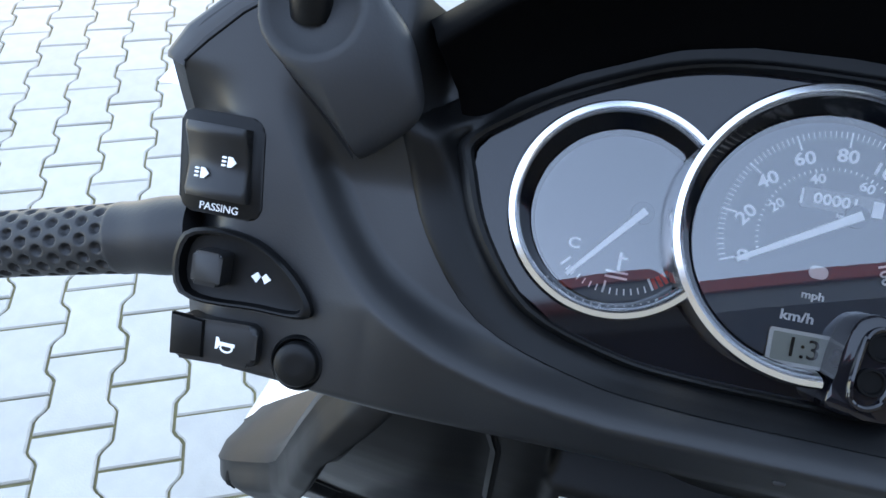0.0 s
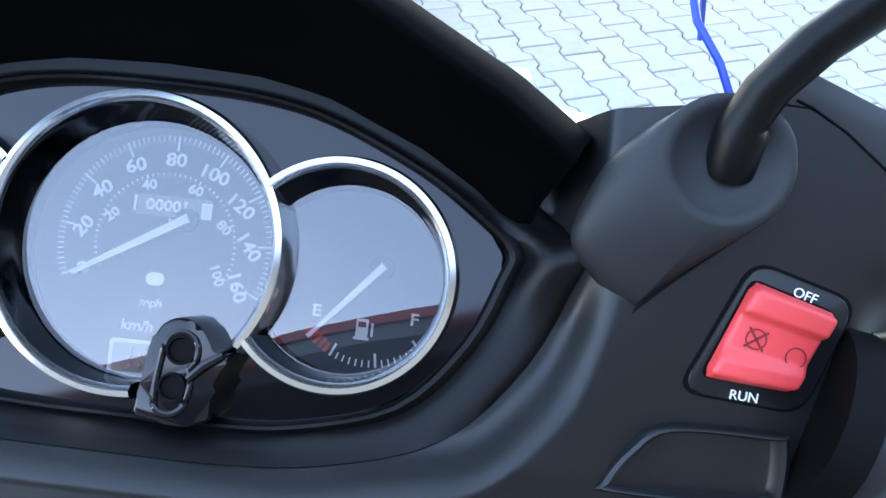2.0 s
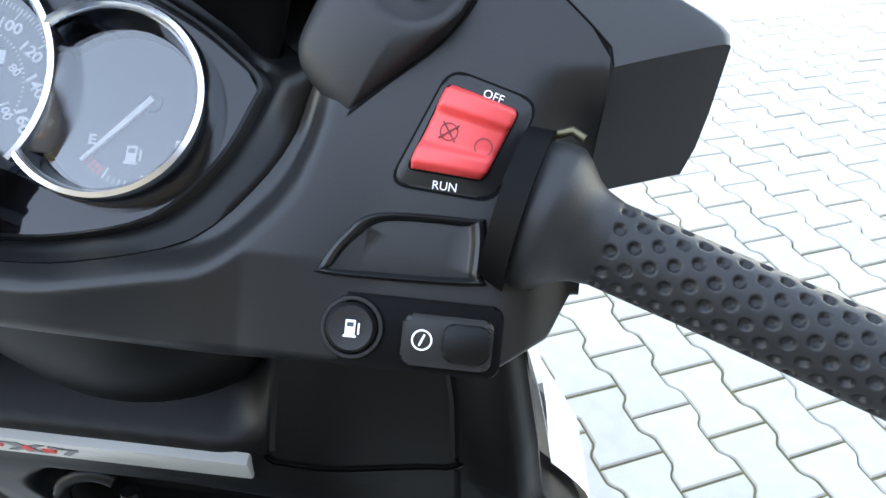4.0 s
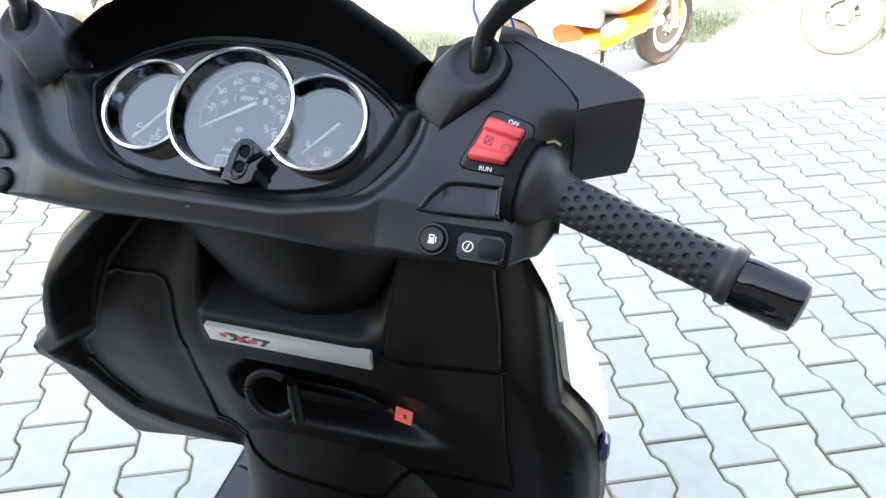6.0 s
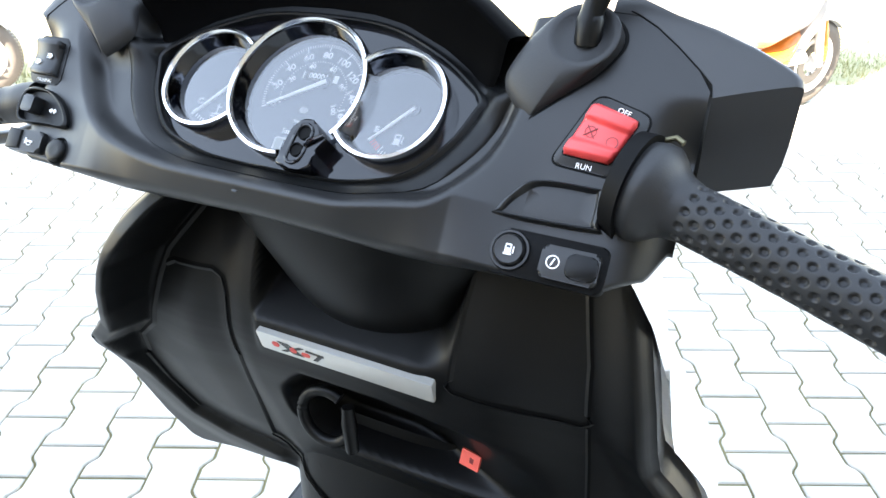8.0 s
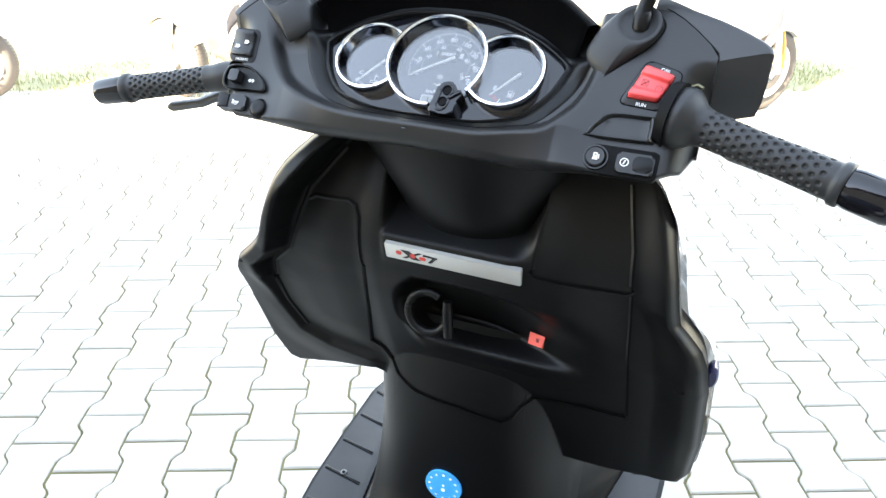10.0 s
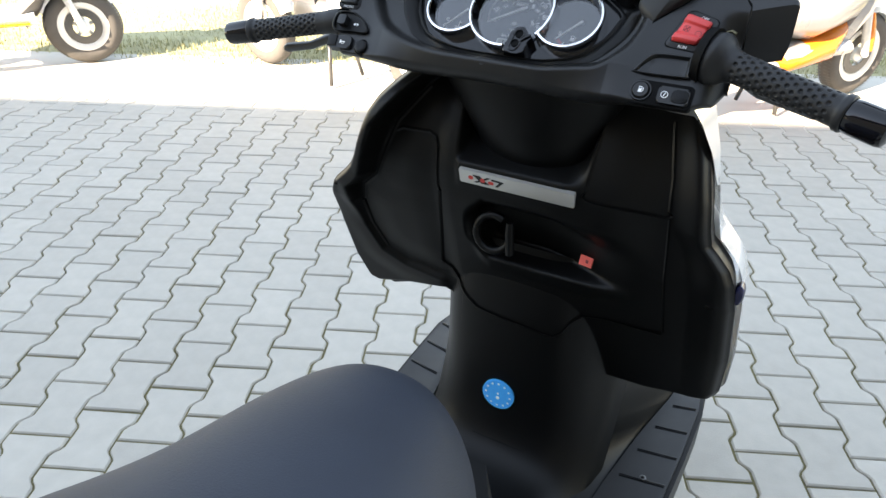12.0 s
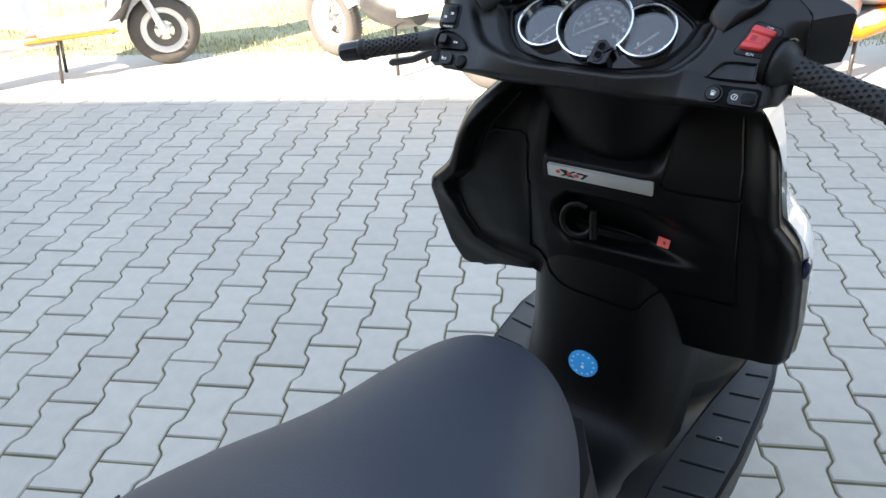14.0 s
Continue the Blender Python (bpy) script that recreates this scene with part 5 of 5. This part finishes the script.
def add_wheel(parent, m, r, width, spokes=5, hub=0.05, rim_mat=ALU, prefix=""):
    """A tyre and a cast rim, axle along local x."""
    R = r - width * 0.45
    bm = bmesh.new()
    n = 48
    sec = [(-0.36, -0.42), (-0.5, -0.1), (-0.46, 0.2), (-0.28, 0.40), (0, 0.45), (0.28, 0.40), (0.46, 0.2), (0.5, -0.1), (0.36, -0.42)]
    rings = [[m @ Vector((width * u, (R + width * w) * math.cos(2 * math.pi * i / n), (R + width * w) * math.sin(2 * math.pi * i / n))) for u, w in sec] for i in range(n + 1)]
    wh = new("wheel")
    wh.parent = parent
    bm2 = loft(rings, closed=True, caps=False)
    bmesh.ops.remove_doubles(bm2, verts=bm2.verts, dist=1e-5)
    part("tyre", bm2, TYRE, wh)
    tb = bmesh.new()
    for i in range(72):
        a = 2 * math.pi * i / 72
        for s in (-1, 1):
            q = []
            for du, da in ((0.08, 0.0), (0.42, 0.05), (0.42, 0.075), (0.08, 0.025)):
                w = 0.452 - 0.42 * max(0, du - 0.05) ** 1.3
                q.append(m @ Vector((s * width * du, (R + width * w + 0.001) * math.cos(a + da + 0.02 * s), (R + width * w + 0.001) * math.sin(a + da + 0.02 * s))))
            tb.faces.new([tb.verts.new(p) for p in q])
    t_ = part("tread", tb, METALD, wh)
    t_["kind"] = "stuff"
    rr = R - width * 0.40
    rs = [(-0.40, 0.02), (-0.42, 0.0), (-0.36, -0.02), (-0.2, -0.045), (0.2, -0.045), (0.36, -0.02), (0.42, 0.0), (0.40, 0.02)]
    rings = [[m @ Vector((width * u, (rr + w) * math.cos(2 * math.pi * i / n), (rr + w) * math.sin(2 * math.pi * i / n))) for u, w in rs] for i in range(n + 1)]
    bm3 = loft(rings, closed=True, caps=False)
    bmesh.ops.remove_doubles(bm3, verts=bm3.verts, dist=1e-5)
    part("rim", bm3, rim_mat, wh)
    part("hub", loft([[m @ Vector((x, k * math.cos(2 * math.pi * i / 20), k * math.sin(2 * math.pi * i / 20))) for i in range(20)] for x, k in ((-0.05, 0.02), (-0.04, hub * 0.8), (0.04, hub * 0.8), (0.05, 0.02))]), rim_mat, wh)
    for k in range(spokes):
        a = 2 * math.pi * k / spokes + 0.3
        part("spoke", tube([m @ Vector((0.005, q * math.cos(a + 0.25 * (q - 0.03)), q * math.sin(a + 0.25 * (q - 0.03)))) for q in (0.03, rr * 0.45, rr * 0.75, rr - 0.03)], [0.014, 0.010, 0.009, 0.013], 8), rim_mat, wh)
    part("brake_disc", loft([[m @ Vector((0.034 + dx, k * math.cos(2 * math.pi * i / 32), k * math.sin(2 * math.pi * i / 32))) for i in range(32)] for dx, k in ((0, rr * 0.45), (0.0, rr * 0.78), (0.004, rr * 0.78), (0.004, rr * 0.45))], caps=False), METALD, wh)
    return wh


add_wheel(scooter, Matrix.Translation((0.015, 0.56, 0.245)), 0.245, 0.115)
add_wheel(scooter, Matrix.Translation((0.015, -0.88, 0.235)), 0.235, 0.13)
fend = []
for k in range(13):
    a = radians(20 + 140 * k / 12)
    fend.append([Vector((0.015 + x, 0.56 + (0.275 + dz) * math.cos(a), 0.245 + (0.275 + dz) * math.sin(a))) for x, dz in ((-0.075, -0.04), (-0.07, -0.01), (-0.04, 0.012), (0, 0.018), (0.04, 0.012), (0.07, -0.01), (0.075, -0.04))])
part("front_mudguard", loft(fend, closed=False, caps=False), WHITE, scooter, "white front mudguard")
for s in (-0.07, 0.09):
    part("fork_leg", tube([(s, 0.56, 0.245), (s, 0.48, 0.45), (s * 0.9, 0.40, 0.68)], [0.024, 0.022, 0.02], 14), METALD, scooter)
part("engine_unit", loft([circle((-0.09, y, z), (1, 0, 0), (0, 0, 1), rx, 20, rz) for y, z, rx, rz in ((-0.30, 0.33, 0.05, 0.06), (-0.42, 0.32, 0.07, 0.09), (-0.7, 0.28, 0.07, 0.09), (-0.9, 0.25, 0.06, 0.09), (-0.98, 0.24, 0.03, 0.05))]), METALD, scooter)
part("exhaust", tube([(0.16, -0.4, 0.25), (0.19, -0.6, 0.26), (0.20, -0.75, 0.30), (0.205, -1.1, 0.40), (0.205, -1.12, 0.405)], [0.02, 0.03, 0.055, 0.058, 0.03], 18), METALD, scooter)
part("side_stand", tube([(-0.12, -0.15, 0.40), (-0.20, -0.20, 0.15), (-0.235, -0.22, 0.012)], [0.011, 0.010, 0.009], 10), METALD, scooter)
part("belly_pan", loft([circle((0.015, y, z), (1, 0, 0), (0, 0, 1), rx, 20, rz) for y, z, rx, rz in ((0.42, 0.45, 0.08, 0.10), (0.3, 0.40, 0.17, 0.10), (0.0, 0.36, 0.19, 0.08), (-0.3, 0.38, 0.17, 0.09), (-0.4, 0.42, 0.10, 0.09))]), PLASTIC2, scooter)


# ---- parked bikes in the sun ----
def parked_bike(m, paint, trim, seat_mat, r, base, label, name="motor_scooter", cat="motorbike", naked=False, fork=ALU, belly=False):
    """Nose along +y; its front wheel's foot at the origin."""
    ob = new(name)
    ob.matrix_world = m
    tagged(ob, label, cat, "parked bikes")
    add_wheel(ob, Matrix.Translation((0, 0, r)), r, 0.11, 5)
    add_wheel(ob, Matrix.Translation((0, -base, r)), r, 0.12, 5)
    for s in (-0.075, 0.075):
        part("fork_leg", tube([(s, 0, r), (s, -0.08, r + 0.25), (s, -0.2, r + 0.6)], [0.022, 0.024, 0.02], 12), fork, ob)
    f = []
    for k in range(11):
        a = radians(35 + 120 * k / 10)
        f.append([Vector((x, (r + 0.03 + dz) * math.cos(a), r + (r + 0.03 + dz) * math.sin(a))) for x, dz in ((-0.06, -0.03), (-0.05, 0.0), (0, 0.012), (0.05, 0.0), (0.06, -0.03))])
    part("mudguard", loft(f, closed=False, caps=False), paint, ob)
    if not naked:
        sh = [[Vector((w * u, y + dy * (1 - abs(u)), z)) for u in (-1, -0.7, -0.3, 0, 0.3, 0.7, 1)] + [Vector((w * u * 0.9, y - 0.08, z)) for u in (1, 0.3, -0.3, -1)] for z, w, y, dy in ((0.36, 0.12, -0.25, 0.04), (0.5, 0.17, -0.20, 0.10), (0.7, 0.20, -0.16, 0.14), (0.9, 0.16, -0.2, 0.12), (1.0, 0.10, -0.26, 0.06))]
        part("front_shield", loft(sh), paint, ob, angle=50)
        part("floor_board", loft([circle((0, y, 0.33), (1, 0, 0), (0, 0, 1), 0.17, 16, 0.06) for y in (-0.25, -0.35, -0.7, -0.75)]), paint, ob)
        if belly:
            part("side_fairing", loft([circle((0, y, z), (1, 0, 0), (0, 0, 1), rx, 20, rz) for y, z, rx, rz in ((-0.10, 0.74, 0.05, 0.05), (-0.16, 0.72, 0.15, 0.14), (-0.30, 0.62, 0.20, 0.19), (-0.55, 0.52, 0.20, 0.14), (-0.85, 0.55, 0.16, 0.12), (-0.95, 0.58, 0.08, 0.06))]), paint, ob, "silver body side")
            part("belly_panel", loft([circle((0, y, z), (1, 0, 0), (0, 0, 1), rx, 20, rz) for y, z, rx, rz in ((-0.24, 0.44, 0.05, 0.04), (-0.30, 0.42, 0.14, 0.09), (-0.42, 0.33, 0.185, 0.085), (-0.75, 0.29, 0.185, 0.07), (-0.85, 0.31, 0.12, 0.06))]), trim, ob, "orange belly panel")
            for sx in (-1, 1):
                part("fork_cover", loft([circle((0.082 * sx, y, z), (1, 0, 0), (0, 1, 0), 0.02, 14, ry) for y, z, ry in ((0.015, r + 0.03, 0.012), (0.0, r + 0.10, 0.026), (-0.04, r + 0.20, 0.028), (-0.06, r + 0.25, 0.015))]), trim, ob)
        else:
            part("floor_stripe", loft([circle((0, y, 0.30), (1, 0, 0), (0, 0, 1), 0.178, 16, 0.022) for y in (-0.28, -0.32, -0.80, -0.84)]), trim, ob)
            part("shield_wedge", loft([circle((0, y, z), (1, 0, 0), (0, 0, 1), 0.15, 12, rz) for y, z, rz in ((-0.12, 0.52, 0.02), (-0.22, 0.44, 0.10), (-0.32, 0.36, 0.11))]), METALD, ob)
    else:
        part("tank", loft([circle((0, y, z), (1, 0, 0), (0, 0, 1), rx, 20, rz) for y, z, rx, rz in ((-0.25, 0.82, 0.06, 0.06), (-0.32, 0.86, 0.13, 0.10), (-0.5, 0.86, 0.15, 0.11), (-0.68, 0.82, 0.10, 0.07))]), paint, ob)
        part("engine", loft([circle((0, y, z), (1, 0, 0), (0, 0, 1), rx, 16, rz) for y, z, rx, rz in ((-0.36, 0.40, 0.08, 0.08), (-0.45, 0.42, 0.13, 0.14), (-0.65, 0.40, 0.14, 0.14), (-0.8, 0.38, 0.08, 0.08))]), METALD, ob)
        part("side_fairing", loft([circle((0, y, z), (1, 0, 0), (0, 0, 1), rx, 16, rz) for y, z, rx, rz in ((-0.12, 0.75, 0.06, 0.08), (-0.2, 0.70, 0.15, 0.18), (-0.4, 0.60, 0.16, 0.2), (-0.6, 0.5, 0.13, 0.12))]), trim, ob)
    tail = [[Vector((w * u, y, z + h * v)) for u, v in ((-1, 0), (-1.05, 0.5), (-0.8, 1), (0.8, 1), (1.05, 0.5), (1, 0))] for y, w, z, h in ((-base + 0.62, 0.10, 0.36, 0.30), (-base + 0.5, 0.15, 0.38, 0.34), (-base + 0.1, 0.16, 0.48, 0.28), (-base - 0.25, 0.12, 0.62, 0.18), (-base - 0.35, 0.05, 0.68, 0.08))]
    part("tail_body", loft(tail), paint, ob, angle=45)
    part("saddle", loft([circle((0, y, z), (1, 0, 0), (0, 0, 1), rx, 18, rz) for y, z, rx, rz in ((-base + 0.68, 0.74, 0.06, 0.03), (-base + 0.6, 0.77, 0.12, 0.05), (-base + 0.2, 0.79, 0.14, 0.055), (-base - 0.15, 0.83, 0.12, 0.05), (-base - 0.25, 0.84, 0.06, 0.03))]), seat_mat, ob)
    part("handlebar", tube([(-0.33, -0.42, 1.0), (-0.15, -0.32, 1.03), (0, -0.28, 1.04), (0.15, -0.32, 1.03), (0.33, -0.42, 1.0)], 0.014, 10), METALD, ob)
    part("headlight", loft([circle((0, y, 0.93), (1, 0, 0), (0, 0, 1), rr, 20, rr * 0.8) for y, rr in ((-0.05, 0.03), (-0.055, 0.075), (-0.12, 0.085), (-0.2, 0.04))]), WHITE, ob)
    for s in (-1, 1):
        part("mirror_stem", tube([(0.2 * s, -0.33, 1.03), (0.24 * s, -0.31, 1.14), (0.27 * s, -0.32, 1.18)], 0.006, 8), METALD, ob)
        part("mirror_head", loft([circle((0.29 * s, -0.32 + y, 1.2), (1, 0, 0), (0, 0, 1), rr, 16, rr * 0.65) for y, rr in ((0.02, 0.02), (0.0, 0.055), (-0.01, 0.05))]), GREY, ob)
        part("indicator", loft([circle((0.17 * s, -0.1 + y, 0.80), (1, 0, 0), (0, 0, 1), rr, 12, rr * 0.7) for y, rr in ((0.02, 0.01), (0.0, 0.03), (-0.03, 0.02))]), AMBER, ob)
        part("stand_leg", tube([(0.08 * s, -base * 0.5, 0.30), (0.14 * s, -base * 0.5 - 0.05, 0.012)], 0.012, 8), METALD, ob)
    part("exhaust", tube([(0.12, -base * 0.5, 0.28), (0.15, -base + 0.2, 0.30), (0.16, -base - 0.25, 0.42)], [0.025, 0.05, 0.04], 14), ALU, ob)
    return ob


parked_bike(pose(-1.70, 2.52, 0, 0, 0, -62), WHITE, ORANGE, GREY, 0.235, 1.32, "white scooter with orange stripe parked in the sun")
parked_bike(pose(-0.52, 2.62, 0, 0, 0, 58), WHITE, GREY, GREY, 0.245, 1.30, "white and silver motorbike parked in the sun", "motorcycle", "motorbike", True)
parked_bike(pose(3.06, 2.36, 0, 0, 0, -60), SILVERP, ORANGE, GREY, 0.24, 1.32, "silver scooter with orange belly panels parked in the sun", belly=True)
parked_bike(pose(4.24, 2.36, 0, 0, 0, 55), GREY, METALD, GREY, 0.24, 1.25, "dark grey moped parked in the sun", "moped", "motorbike", True)

# ---- grass blades along the lawn's edge ----
rng = random.Random(4)
bm = bmesh.new()
verts, faces = [], []
for k in range(26000):
    x = rng.uniform(-4.5, 6.5)
    y = 2.62 + abs(rng.gauss(0, 0.9)) + 0.08 * math.sin(x * 2.1)
    if y > 5.5:
        continue
    a, h, w = rng.uniform(0, math.tau), rng.uniform(0.012, 0.038), 0.004
    z = 0.0 if y < 2.8 else 0.02
    dx, dy = math.cos(a), math.sin(a)
    i = len(verts)
    verts += [(x - dy * w, y + dx * w, z - 0.01), (x + dy * w, y - dx * w, z - 0.01), (x + dx * h * 0.6, y + dy * h * 0.6, z + h)]
    faces.append((i, i + 1, i + 2))
bm.free()
me = bpy.data.meshes.new("grass")
me.from_pydata(verts, [], faces)
tagged(link("grass", me, GRASS, None, smooth=False), "short dry grass blades along the pavement edge", "grass", kind="stuff")

# ---- paving stones ----
HX, WX = HALF + 0.0001, WAIST + 0.0001
hl = PY / 2 - 0.0031


def stone_outline(inset, steps):
    """Bone-shaped; the flanks swing from broad to narrow in soft bends."""
    hx, wx, l = HX - inset, WX - inset, hl - inset
    up = [(wx + (hx - wx) * smooth01(0.0, 1.0, k / steps), 0.0340 + 0.0320 * k / steps) for k in range(steps + 1)]
    rt = [(x, -y) for x, y in reversed(up)] + up
    return [(-hx, -l), (hx, -l)] + rt + [(hx, l), (-hx, l)] + [(-x, -y) for x, y in rt]


def stone_geo(cx, cy, dz, tilt, steps):
    vs, n = [], 8 + 4 * steps
    for ins, z in ((0.0, -0.02), (0.0, -0.004), (0.0035, 0.0)):
        vs += [(cx + x, cy + y, z + dz + tilt[0] * x + tilt[1] * y) for x, y in stone_outline(ins, steps)]
    fs = []
    for b in (0, n):
        for i in range(n):
            j = (i + 1) % n
            fs.append((b + i, b + j, b + n + j, b + n + i))
    fs.append(tuple(range(2 * n, 3 * n)))
    return vs, fs


pavement = new("pavement")
tagged(pavement, "pavement of pale grey interlocking concrete stones", "pavement", kind="structure")
v0, f0 = stone_geo(0, 0, 0, (0, 0), 3)
stone_mesh = bpy.data.meshes.new("paving_stone")
stone_mesh.from_pydata(v0, [], f0)
stone_mesh.materials.append(STONE)
near, rest_v, rest_f = [], [], []
rng = random.Random(7)
for i in range(-80, 100):
    for j2 in range(-26, 27):
        j = j2 if i % 2 == 0 else j2 + 0.5
        cx, cy = PX * i, PY * (j + 0.5)
        if cy > SLAB_Y:
            continue
        dz, tilt = rng.uniform(-0.0015, 0.0015), (rng.uniform(-0.008, 0.008), rng.uniform(-0.008, 0.008))
        jx, jy = rng.uniform(-0.001, 0.001), rng.uniform(-0.001, 0.001)
        left = -0.75 < cx < 0.80 and -0.62 < cy < 1.35
        right = 1.55 < cx < 2.7 and -0.55 < cy < 0.95
        if (left or right) and len(near) < 300:
            ob = new("paving_stone", stone_mesh)
            ob.parent = pavement
            ob.matrix_local = Matrix.Translation((cx + jx, cy + jy, dz)) @ Euler((tilt[1], -tilt[0], rng.uniform(-0.006, 0.006))).to_matrix().to_4x4()
            near.append(ob)
        else:
            vs, fs = stone_geo(cx + jx, cy + jy, dz, tilt, 3 if abs(cx - 0.7) < 2.5 and cy > -1.5 else 1)
            b = len(rest_v)
            rest_v += vs
            rest_f += [tuple(b + q for q in f) for f in fs]
me = bpy.data.meshes.new("paving_stones")
me.from_pydata(rest_v, [], rest_f)
ob = link("paving_stones", me, STONE, pavement, smooth=False)
ob["kind"] = "stuff"
